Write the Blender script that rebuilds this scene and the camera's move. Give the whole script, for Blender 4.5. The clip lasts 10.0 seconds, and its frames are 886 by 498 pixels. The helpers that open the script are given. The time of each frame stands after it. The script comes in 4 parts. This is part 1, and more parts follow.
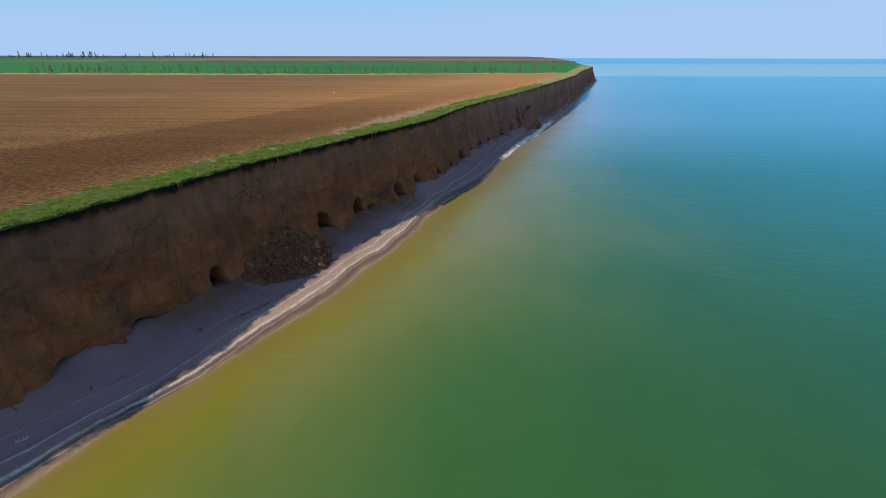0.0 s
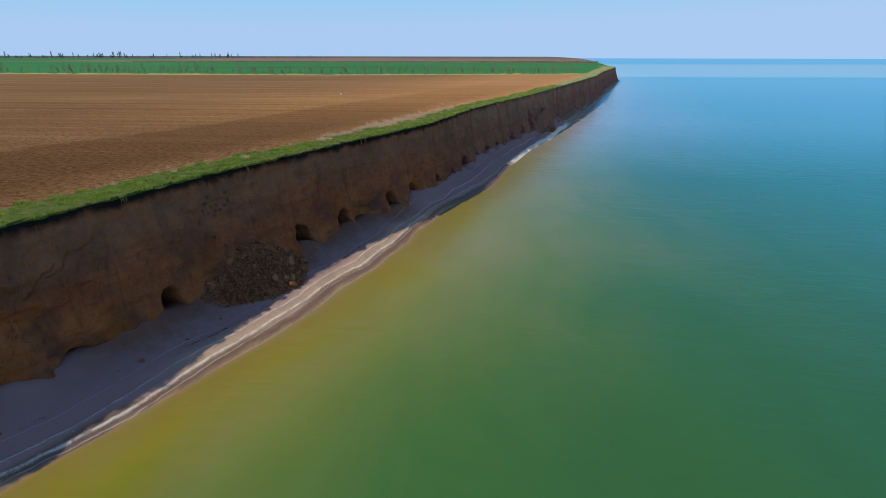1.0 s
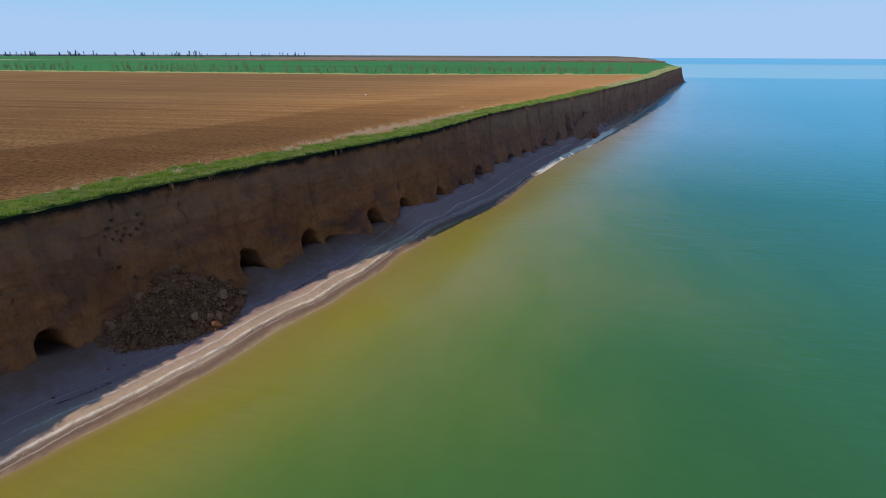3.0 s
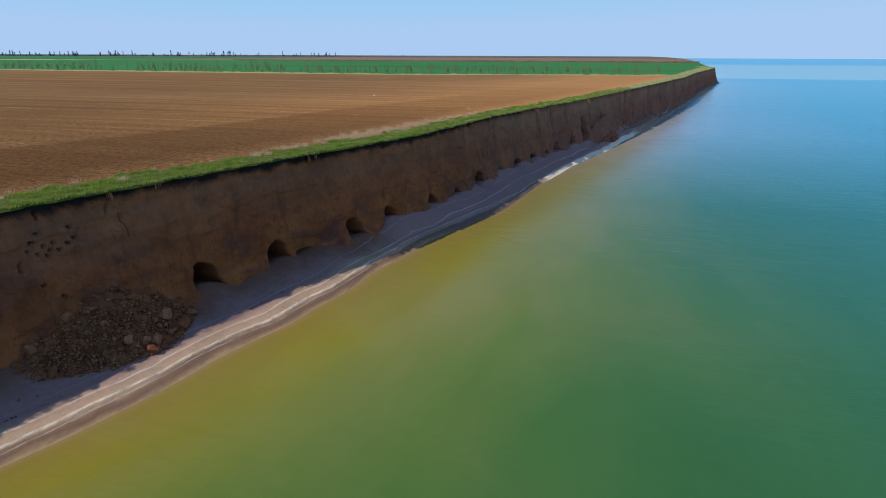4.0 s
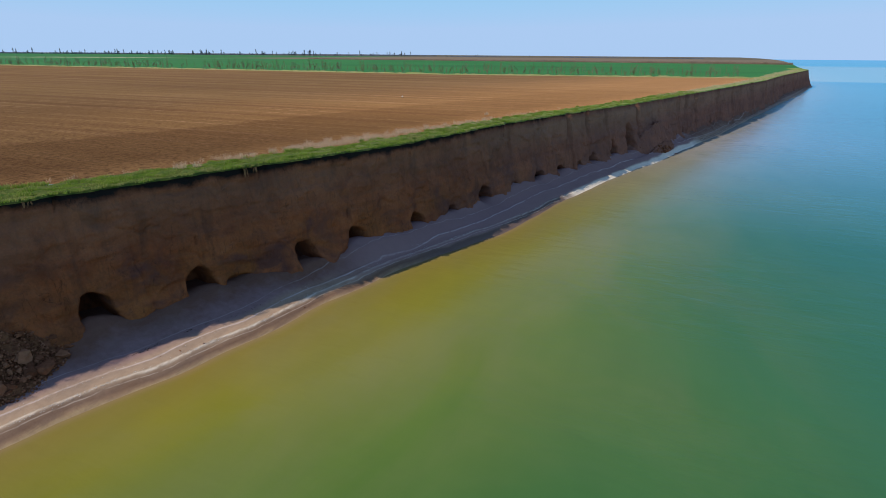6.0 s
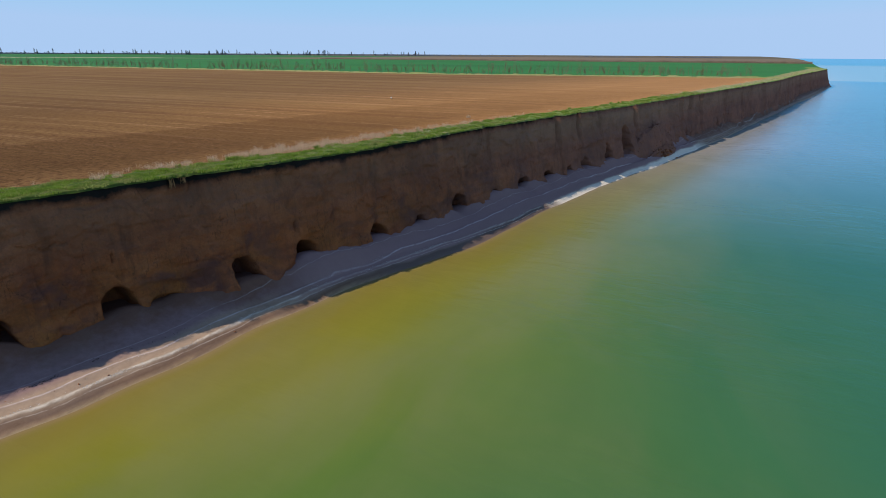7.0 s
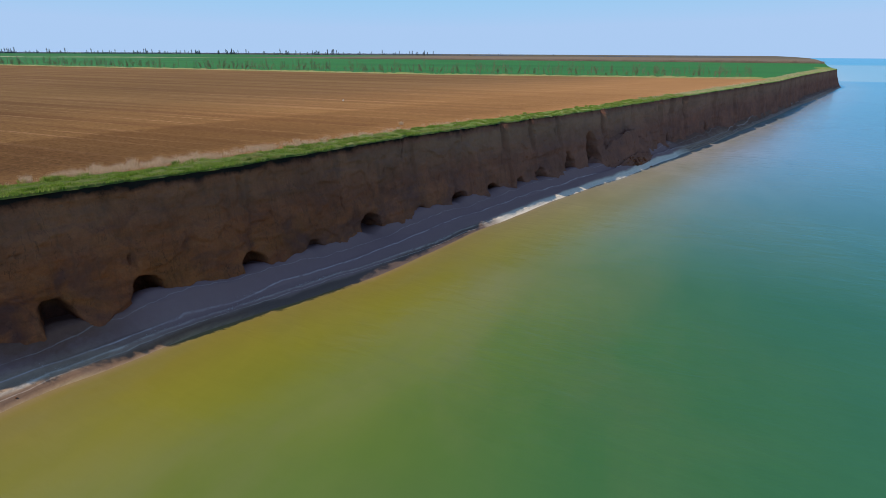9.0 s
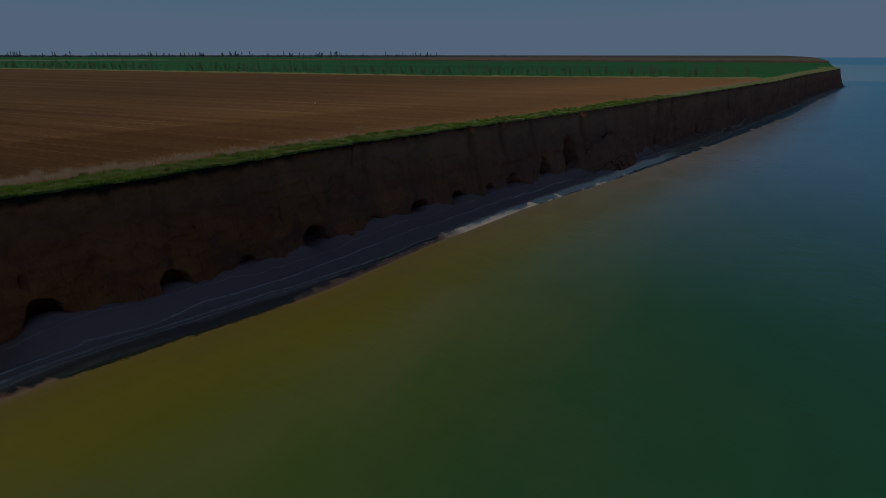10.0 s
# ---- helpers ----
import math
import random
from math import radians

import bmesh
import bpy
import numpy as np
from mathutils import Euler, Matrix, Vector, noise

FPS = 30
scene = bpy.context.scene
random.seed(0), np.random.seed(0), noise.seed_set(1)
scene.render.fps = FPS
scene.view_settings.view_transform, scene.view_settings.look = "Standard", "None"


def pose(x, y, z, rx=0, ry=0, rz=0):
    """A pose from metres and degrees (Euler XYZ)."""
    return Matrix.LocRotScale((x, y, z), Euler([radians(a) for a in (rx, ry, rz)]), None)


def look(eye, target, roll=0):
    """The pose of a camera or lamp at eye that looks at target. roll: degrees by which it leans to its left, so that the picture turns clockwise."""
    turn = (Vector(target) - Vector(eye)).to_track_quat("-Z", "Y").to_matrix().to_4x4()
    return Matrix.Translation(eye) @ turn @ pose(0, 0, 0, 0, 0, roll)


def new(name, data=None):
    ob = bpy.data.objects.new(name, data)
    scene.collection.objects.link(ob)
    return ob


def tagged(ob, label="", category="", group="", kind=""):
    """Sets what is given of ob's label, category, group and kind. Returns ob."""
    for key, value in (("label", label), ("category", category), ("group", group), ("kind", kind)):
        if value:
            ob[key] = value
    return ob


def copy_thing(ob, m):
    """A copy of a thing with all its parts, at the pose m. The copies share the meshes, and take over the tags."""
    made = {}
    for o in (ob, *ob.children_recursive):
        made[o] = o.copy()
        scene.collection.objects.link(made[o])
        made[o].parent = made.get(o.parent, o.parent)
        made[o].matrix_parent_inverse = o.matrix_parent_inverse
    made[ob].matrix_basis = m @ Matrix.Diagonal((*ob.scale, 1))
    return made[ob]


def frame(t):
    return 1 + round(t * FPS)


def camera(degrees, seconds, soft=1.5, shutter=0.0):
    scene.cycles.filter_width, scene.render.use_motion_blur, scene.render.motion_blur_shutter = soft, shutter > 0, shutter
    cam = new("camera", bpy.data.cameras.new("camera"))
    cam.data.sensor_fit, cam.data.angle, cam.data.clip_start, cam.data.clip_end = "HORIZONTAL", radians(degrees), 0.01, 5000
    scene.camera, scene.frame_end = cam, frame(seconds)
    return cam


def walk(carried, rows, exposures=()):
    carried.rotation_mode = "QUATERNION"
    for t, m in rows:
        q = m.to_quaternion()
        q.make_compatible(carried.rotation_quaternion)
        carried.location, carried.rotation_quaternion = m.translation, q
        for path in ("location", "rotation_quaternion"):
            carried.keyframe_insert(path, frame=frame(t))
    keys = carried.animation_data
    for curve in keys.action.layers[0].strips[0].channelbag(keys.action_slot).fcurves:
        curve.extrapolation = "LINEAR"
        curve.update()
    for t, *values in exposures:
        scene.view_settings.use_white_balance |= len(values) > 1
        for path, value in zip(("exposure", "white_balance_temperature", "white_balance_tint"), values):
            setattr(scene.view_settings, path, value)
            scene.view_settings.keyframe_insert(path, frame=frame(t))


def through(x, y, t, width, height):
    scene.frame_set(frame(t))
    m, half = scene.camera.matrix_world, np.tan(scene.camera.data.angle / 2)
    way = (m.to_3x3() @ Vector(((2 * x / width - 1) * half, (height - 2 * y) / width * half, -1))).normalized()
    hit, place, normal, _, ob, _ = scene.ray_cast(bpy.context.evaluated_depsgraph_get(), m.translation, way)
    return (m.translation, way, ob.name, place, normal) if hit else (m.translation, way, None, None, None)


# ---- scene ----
cam = camera(78.0, 10.0, soft=0.75)
PATH = [
    (0, (0.788, 1.402, 21.88), (0.727, 3.286, 21.212), 0.1),
    (0.5, (2.434, 4.208, 21.895), (2.342, 6.091, 21.227), 0.0),
    (1, (4.174, 7.069, 21.898), (4.037, 8.95, 21.23), 0.1),
    (1.5, (5.879, 9.816, 21.902), (5.689, 11.691, 21.233), 0.2),
    (2, (7.797, 12.687, 21.912), (7.549, 14.556, 21.243), 0.2),
    (2.5, (9.612, 15.506, 21.883), (9.317, 17.368, 21.213), 0.2),
    (4, (15.263, 24.532, 21.65), (14.822, 26.364, 20.98), 0.2),
    (4.5, (17.059, 27.62, 21.6), (16.57, 29.439, 20.93), 0.3),
    (5, (18.84, 30.936, 21.527), (18.287, 32.737, 20.856), 0.3),
    (6.5, (23.823, 40.827, 21.433), (23.11, 42.57, 20.761), 0.4),
    (7, (25.561, 44.211, 21.446), (24.836, 45.949, 20.773), 0.3),
    (7.5, (27.236, 47.504, 21.465), (26.503, 49.239, 20.791), 0.4),
    (8, (28.911, 50.986, 21.45), (28.171, 52.717, 20.776), 0.4),
    (8.5, (30.702, 54.247, 21.472), (29.951, 55.974, 20.798), 0.4),
    (9, (32.504, 57.581, 21.48), (31.744, 59.304, 20.805), 0.3),
    (9.5, (34.266, 60.798, 21.438), (33.498, 62.517, 20.765), 0.2),
    (10, (36.08, 64.15, 21.389), (35.302, 65.866, 20.718), 0.0),
]
walk(cam, [(t, look(eye, target, roll)) for t, eye, target, roll in PATH],
     exposures=[(0, 0.0), (9.1, 0.0), (9.3, -0.27), (9.5, -0.84), (9.8, -1.66), (10.0, -2.26)])


# ---- light ----
def setup_world():
    world = bpy.data.worlds.new("sky")
    scene.world = world
    world.use_nodes = True
    nt = world.node_tree
    nt.nodes.clear()
    sky = nt.nodes.new("ShaderNodeTexSky")
    sky.sky_type = "NISHITA"
    sky.sun_disc = False
    sky.sun_elevation = radians(SUN_ELEVATION)
    sky.sun_rotation = radians(SUN_AZIMUTH)
    sky.altitude = 20
    sky.air_density = 0.5
    sky.dust_density = 0.0
    sky.ozone_density = 1.5
    bg = nt.nodes.new("ShaderNodeBackground")
    bg.inputs["Strength"].default_value = SKY_STRENGTH
    out = nt.nodes.new("ShaderNodeOutputWorld")
    soften = nt.nodes.new("ShaderNodeGamma")         # thin haze evens out the sky's brightness
    soften.inputs["Gamma"].default_value = 0.5
    tint = nt.nodes.new("ShaderNodeMixRGB")
    tint.blend_type = "MULTIPLY"
    tint.inputs[0].default_value = 1.0
    tint.inputs[2].default_value = tuple(c / SKY_STRENGTH for c in SKY_TINT) + (1.0,)
    haze = nt.nodes.new("ShaderNodeMixRGB")
    haze.blend_type = "DARKEN"
    haze.inputs[0].default_value = 1.0
    haze.inputs[2].default_value = tuple(c / SKY_STRENGTH for c in SKY_HAZE) + (1.0,)
    nt.links.new(sky.outputs[0], soften.inputs["Color"])
    nt.links.new(soften.outputs[0], tint.inputs[1])
    nt.links.new(tint.outputs[0], haze.inputs[1])
    nt.links.new(haze.outputs[0], bg.inputs["Color"])
    nt.links.new(bg.outputs[0], out.inputs["Surface"])


SUN_ELEVATION, SUN_AZIMUTH, SKY_STRENGTH = 50.5, 237.0, 0.15
SKY_TINT = (0.205, 0.295, 0.415)
SKY_HAZE = (0.410, 0.595, 0.885)
setup_world()
sun = new("sun", bpy.data.lights.new("sun", "SUN"))
sun.data.energy, sun.data.angle, sun.data.color = 4.0, radians(0.6), (1.0, 0.92, 0.80)
sun_way = Vector((math.sin(radians(SUN_AZIMUTH)) * math.cos(radians(SUN_ELEVATION)),
                  math.cos(radians(SUN_AZIMUTH)) * math.cos(radians(SUN_ELEVATION)), math.sin(radians(SUN_ELEVATION))))
sun.matrix_world = look(Vector((0, 0, 200)) + sun_way * 50, Vector((0, 0, 200)))


# ---- materials ----
class Mat:
    """A small builder for node materials."""

    def __init__(self, name, rough=0.9, spec=0.3):
        self.m = bpy.data.materials.new(name)
        self.m.use_nodes = True
        self.nt = self.m.node_tree
        self.b = self.nt.nodes["Principled BSDF"]
        self.b.inputs["Roughness"].default_value = rough
        self.b.inputs["Specular IOR Level"].default_value = spec

    def n(self, kind, **kw):
        nd = self.nt.nodes.new("ShaderNode" + kind)
        for k, v in kw.items():
            nd.inputs[k].default_value = v
        return nd

    def link(self, a, b):
        self.nt.links.new(a, b)

    def coords(self, scale=(1, 1, 1), turn=0.0, uv=False):
        tc = self.n("TexCoord")
        mp = self.n("Mapping")
        mp.inputs["Scale"].default_value = scale
        mp.inputs["Rotation"].default_value = (0, 0, radians(turn))
        self.link(tc.outputs["UV" if uv else "Object"], mp.inputs["Vector"])
        return mp.outputs[0]

    def noise(self, size, detail=4, rough=0.55, scale=(1, 1, 1), turn=0.0, uv=False, warp=0.0):
        nd = self.n("TexNoise", Scale=1.0 / size, Detail=detail, Roughness=rough, Distortion=warp)
        self.link(self.coords(scale, turn, uv), nd.inputs["Vector"])
        return nd.outputs["Fac"]

    def ramp(self, fac, stops):
        nd = self.n("ValToRGB")
        el = nd.color_ramp.elements
        while len(el) < len(stops):
            el.new(0.5)
        for e, (p, c) in zip(el, stops):
            e.position = p
            e.color = (*c, 1) if len(c) == 3 else c
        self.link(fac, nd.inputs["Fac"])
        return nd.outputs["Color"]

    def gray(self, fac, lo, hi, a=0.0, b=1.0):
        nd = self.n("MapRange")
        nd.inputs["From Min"].default_value, nd.inputs["From Max"].default_value = lo, hi
        nd.inputs["To Min"].default_value, nd.inputs["To Max"].default_value = a, b
        self.link(fac, nd.inputs["Value"])
        return nd.outputs[0]

    def math(self, op, a, b=None):
        nd = self.n("Math")
        nd.operation = op
        for s, v in zip(nd.inputs, (a, b)):
            if v is None:
                continue
            if isinstance(v, (int, float)):
                s.default_value = v
            else:
                self.link(v, s)
        return nd.outputs[0]

    def mix(self, fac, a, b, mode="MIX"):
        nd = self.n("MixRGB")
        nd.blend_type = mode
        for s, v in zip(nd.inputs, (fac, a, b)):
            if isinstance(v, (int, float)):
                s.default_value = v
            elif isinstance(v, tuple):
                s.default_value = (*v, 1)
            else:
                self.link(v, s)
        return nd.outputs[0]

    def uv(self):
        tc, sp = self.n("TexCoord"), self.n("SeparateXYZ")
        self.link(tc.outputs["UV"], sp.inputs[0])
        return sp.outputs[0], sp.outputs[1]

    def xyz(self):
        tc, sp = self.n("TexCoord"), self.n("SeparateXYZ")
        self.link(tc.outputs["Object"], sp.inputs[0])
        return sp.outputs

    def colour(self, c):
        if isinstance(c, tuple):
            self.b.inputs["Base Color"].default_value = (*c, 1)
        else:
            self.link(c, self.b.inputs["Base Color"])

    def bump(self, h, distance=0.1, strength=1.0, under=None):
        nd = self.n("Bump", Strength=strength, Distance=distance)
        self.link(h, nd.inputs["Height"])
        if under is not None:
            self.link(under, nd.inputs["Normal"])
        self.link(nd.outputs[0], self.b.inputs["Normal"])
        return nd.outputs[0]


def soil_face():
    k = Mat("cliff_loam", 0.97, 0.03)
    big, mid = k.noise(7, 5, 0.6, (1, 1, 1.3), warp=0.9), k.noise(1.5, 6, 0.65, (1, 1, 0.8), warp=1.0)
    base = k.ramp(big, [(0.28, (0.215, 0.068, 0.027)), (0.44, (0.310, 0.102, 0.038)), (0.56, (0.375, 0.136, 0.051)), (0.72, (0.255, 0.099, 0.052))])
    base = k.mix(k.gray(mid, 0.42, 0.70, 0.0, 0.8), base, k.mix(0.4, base, (0.46, 0.185, 0.080)))
    base = k.mix(k.gray(k.noise(2.6, 5, 0.6, (1, 1, 0.35), warp=0.6), 0.52, 0.66, 0.0, 0.6), base, (0.115, 0.051, 0.029))
    along, depth = k.uv()                   # along: metres along the coast, depth: metres below the rim
    wob = k.math("ADD", depth, k.gray(k.noise(1.8, 5, 0.65), 0.2, 0.8, -0.45, 0.45))
    rust = k.math("MULTIPLY", k.gray(wob, 5.0, 8.6), k.gray(k.noise(5, 4, 0.6, warp=0.5), 0.38, 0.6))
    base = k.mix(k.math("MULTIPLY", rust, 0.75), base, (0.36, 0.135, 0.034))
    beds = k.noise(1.0, 4, 0.5, (0.06, 0.06, 1.0), warp=0.3)
    base = k.mix(k.gray(beds, 0.5, 0.72, 0.0, 0.28), base, (0.10, 0.055, 0.028))
    stain = k.noise(0.5, 4, 0.6, (1, 1, 0.09))
    base = k.mix(k.gray(stain, 0.55, 0.75, 0.0, 0.4), base, (0.11, 0.065, 0.038))
    scurf = k.noise(0.16, 5, 0.7)
    base = k.mix(k.gray(scurf, 0.36, 0.62, 0.26, 0.0), base, (0.09, 0.044, 0.020))
    base = k.mix(k.gray(wob, 6.0, 2.5, 0.0, 0.8), base, k.mix(1.0, base, (1.0, 1.02, 1.10), "MULTIPLY"))
    murk = k.math("MULTIPLY", k.gray(wob, 3.5, 6.5, 0.15, 0.75), k.gray(k.noise(6.0, 4, 0.6, (1, 1, 1.5), warp=0.7), 0.47, 0.62))
    base = k.mix(murk, base, (0.120, 0.060, 0.047))
    rind = k.math("MULTIPLY", k.gray(wob, 4.5, 7.5, 0.05, 0.7), k.gray(k.noise(4.0, 4, 0.6, (1, 1, 1.3), warp=0.9), 0.53, 0.66))
    base = k.mix(rind, base, (0.42, 0.145, 0.048))
    pits = k.math("MULTIPLY", k.gray(k.noise(0.45, 6, 0.78), 0.55, 0.66), k.gray(k.noise(4.0, 4, 0.6, warp=0.6), 0.40, 0.62, 0.15, 0.8))
    base = k.mix(k.math("MULTIPLY", pits, 0.6), base, (0.060, 0.032, 0.022))
    splits = k.gray(k.math("ABSOLUTE", k.math("SUBTRACT", k.noise(1.3, 5, 0.6, (1, 1, 0.28), warp=0.4), 0.5)), 0.0, 0.014, 0.6, 0.0)
    base = k.mix(k.math("MULTIPLY", splits, k.gray(k.noise(2.5, 3, 0.5), 0.45, 0.60)), base, (0.04, 0.024, 0.017))
    base = k.mix(k.gray(k.noise(0.8, 5, 0.7), 0.56, 0.70, 0.0, 0.22), base, (0.40, 0.18, 0.090))
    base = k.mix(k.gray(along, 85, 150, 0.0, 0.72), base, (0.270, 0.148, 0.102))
    flutes = k.noise(0.9, 4, 0.6, (1, 1, 0.06), warp=0.2)
    base = k.mix(k.gray(flutes, 0.56, 0.70, 0.0, 0.4), base, (0.12, 0.056, 0.034))
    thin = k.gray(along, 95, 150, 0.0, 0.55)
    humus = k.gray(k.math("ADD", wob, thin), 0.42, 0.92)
    base = k.mix(1.0, base, (0.97, 0.845, 0.86), "MULTIPLY")
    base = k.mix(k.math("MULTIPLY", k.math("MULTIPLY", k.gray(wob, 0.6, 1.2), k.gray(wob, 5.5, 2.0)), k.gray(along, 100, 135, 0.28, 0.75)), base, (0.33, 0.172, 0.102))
    base = k.mix(humus, (0.024, 0.019, 0.016), base)
    base = k.mix(k.gray(k.noise(9.0, 4, 0.6, (1, 1, 1.6), warp=1.2), 0.40, 0.62, 0.0, 0.55), base, k.mix(1.0, base, (0.62, 0.64, 0.68), "MULTIPLY"))
    k.colour(base)
    fine = k.noise(0.22, 6, 0.7)
    cracks = k.n("TexVoronoi", Scale=0.45)
    cracks.feature = "DISTANCE_TO_EDGE"
    bend = k.n("VectorMath")
    bend.operation = "ADD"
    wn = k.n("TexNoise", Scale=0.35, Detail=5.0)
    k.link(k.coords(), wn.inputs["Vector"])
    k.link(k.coords((1, 1, 0.5)), bend.inputs[0])
    k.link(wn.outputs["Color"], bend.inputs[1])
    k.link(bend.outputs[0], cracks.inputs["Vector"])
    b1 = k.bump(k.gray(cracks.outputs[0], 0.0, 0.04), 0.06, 0.3)
    b2 = k.bump(mid, 0.45, 0.8, b1)
    k.bump(fine, 0.08, 0.7, b2)
    return k.m


def beach_mat():
    k = Mat("beach_sand", 0.92, 0.2)
    w, out = k.uv()                         # w: metres in from the waterline; out: metres out from the cliff's face
    un = k.n("UVMap")
    un.uv_map = "lines"
    sp = k.n("SeparateXYZ")
    k.link(un.outputs[0], sp.inputs[0])
    wob = k.math("ADD", w, k.gray(k.noise(3.0, 5, 0.6, (1, 0.5, 1)), 0.25, 0.75, -0.28, 0.28))
    grain = k.noise(0.4, 6, 0.72)
    # inner sand carries the cliff's shade: painted darker and more violet
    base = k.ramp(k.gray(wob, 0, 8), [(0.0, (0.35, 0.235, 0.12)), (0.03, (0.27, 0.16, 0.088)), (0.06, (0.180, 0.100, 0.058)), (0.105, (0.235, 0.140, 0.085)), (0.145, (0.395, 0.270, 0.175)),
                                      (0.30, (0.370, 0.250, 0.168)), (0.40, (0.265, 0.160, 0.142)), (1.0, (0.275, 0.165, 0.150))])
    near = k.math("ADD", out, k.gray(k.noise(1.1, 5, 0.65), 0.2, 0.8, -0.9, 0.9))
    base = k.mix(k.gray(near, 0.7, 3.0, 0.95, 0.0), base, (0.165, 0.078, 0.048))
    base = k.mix(k.gray(grain, 0.38, 0.75, 0.0, 0.42), base, k.mix(1.0, base, (0.55, 0.52, 0.50), "MULTIPLY"))
    base = k.mix(k.gray(k.noise(1.6, 5, 0.65, (1, 0.4, 1), warp=0.5), 0.50, 0.72, 0.0, 0.35), base, (0.20, 0.135, 0.10))
    streak = k.noise(0.5, 5, 0.65, (1, 0.12, 1), turn=-20)
    base = k.mix(k.math("MULTIPLY", k.gray(streak, 0.52, 0.66, 0.0, 0.6), k.gray(wob, 2.0, 0.6)), base, (0.17, 0.10, 0.065))
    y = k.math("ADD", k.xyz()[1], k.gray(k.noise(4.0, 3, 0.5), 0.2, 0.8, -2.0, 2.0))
    # same shaded tone painted on stretches where the cliff's shadow comes further out
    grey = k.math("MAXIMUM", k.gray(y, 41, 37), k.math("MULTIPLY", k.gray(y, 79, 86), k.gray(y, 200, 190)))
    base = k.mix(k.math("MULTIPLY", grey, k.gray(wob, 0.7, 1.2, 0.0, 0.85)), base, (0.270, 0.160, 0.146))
    # wet sand, with the cliff's shade painted in where it reaches the water
    wet_shaded = k.math("MULTIPLY", k.gray(y, 85, 92), k.gray(y, 127, 123))
    wet_shaded = k.math("MAXIMUM", wet_shaded, k.math("MULTIPLY", k.gray(y, 28, 30), k.gray(y, 37, 33)))
    base = k.mix(k.math("MULTIPLY", wet_shaded, k.gray(wob, 1.3, 0.8, 0.0, 0.85)), base, (0.125, 0.082, 0.064))
    bank = k.math("MULTIPLY", k.gray(y, 123, 127), k.gray(y, 200, 190))
    base = k.mix(k.math("MULTIPLY", bank, k.math("MULTIPLY", k.gray(wob, 1.25, 0.85, 0.0, 0.9), k.gray(grain, 0.30, 0.50, 0.6, 1.0))), base, (0.76, 0.64, 0.48))
    for off, width, amount, pale in ((sp.outputs[0], 0.11, 0.8, (0.60, 0.47, 0.42)), (sp.outputs[1], 0.17, 0.8, (0.78, 0.64, 0.49)), (k.math("ADD", sp.outputs[1], 0.42), 0.07, 0.45, (0.66, 0.53, 0.41)), (k.math("SUBTRACT", sp.outputs[0], 1.5), 0.06, 0.35, (0.6, 0.5, 0.43))):
        bent = k.math("ADD", off, k.gray(k.noise(4.0, 4, 0.55), 0.3, 0.7, -0.16, 0.16))
        line = k.gray(k.math("ABSOLUTE", bent), 0.0, width, 1.0, 0.0)
        patchy = k.math("MULTIPLY", k.gray(k.noise(0.5, 5, 0.7, (1, 0.5, 1)), 0.32, 0.52), k.gray(k.noise(5.0, 3, 0.5), 0.30, 0.52, 0.35, 1.0))
        # lower line painted fainter along the stretch in the cliff's shade
        faded = k.gray(k.xyz()[1], 74, 84, amount, amount * (0.5 if width > 0.15 else 1.0))
        base = k.mix(k.math("MULTIPLY", k.math("MULTIPLY", line, patchy), faded), base, pale)
    k.colour(base)
    k.link(k.gray(wob, 0.3, 1.1, 0.6, 0.95), k.b.inputs["Roughness"])
    b1 = k.bump(k.noise(1.1, 4, 0.6), 0.08, 0.5)
    k.bump(grain, 0.05, 0.8, b1)
    return k.m


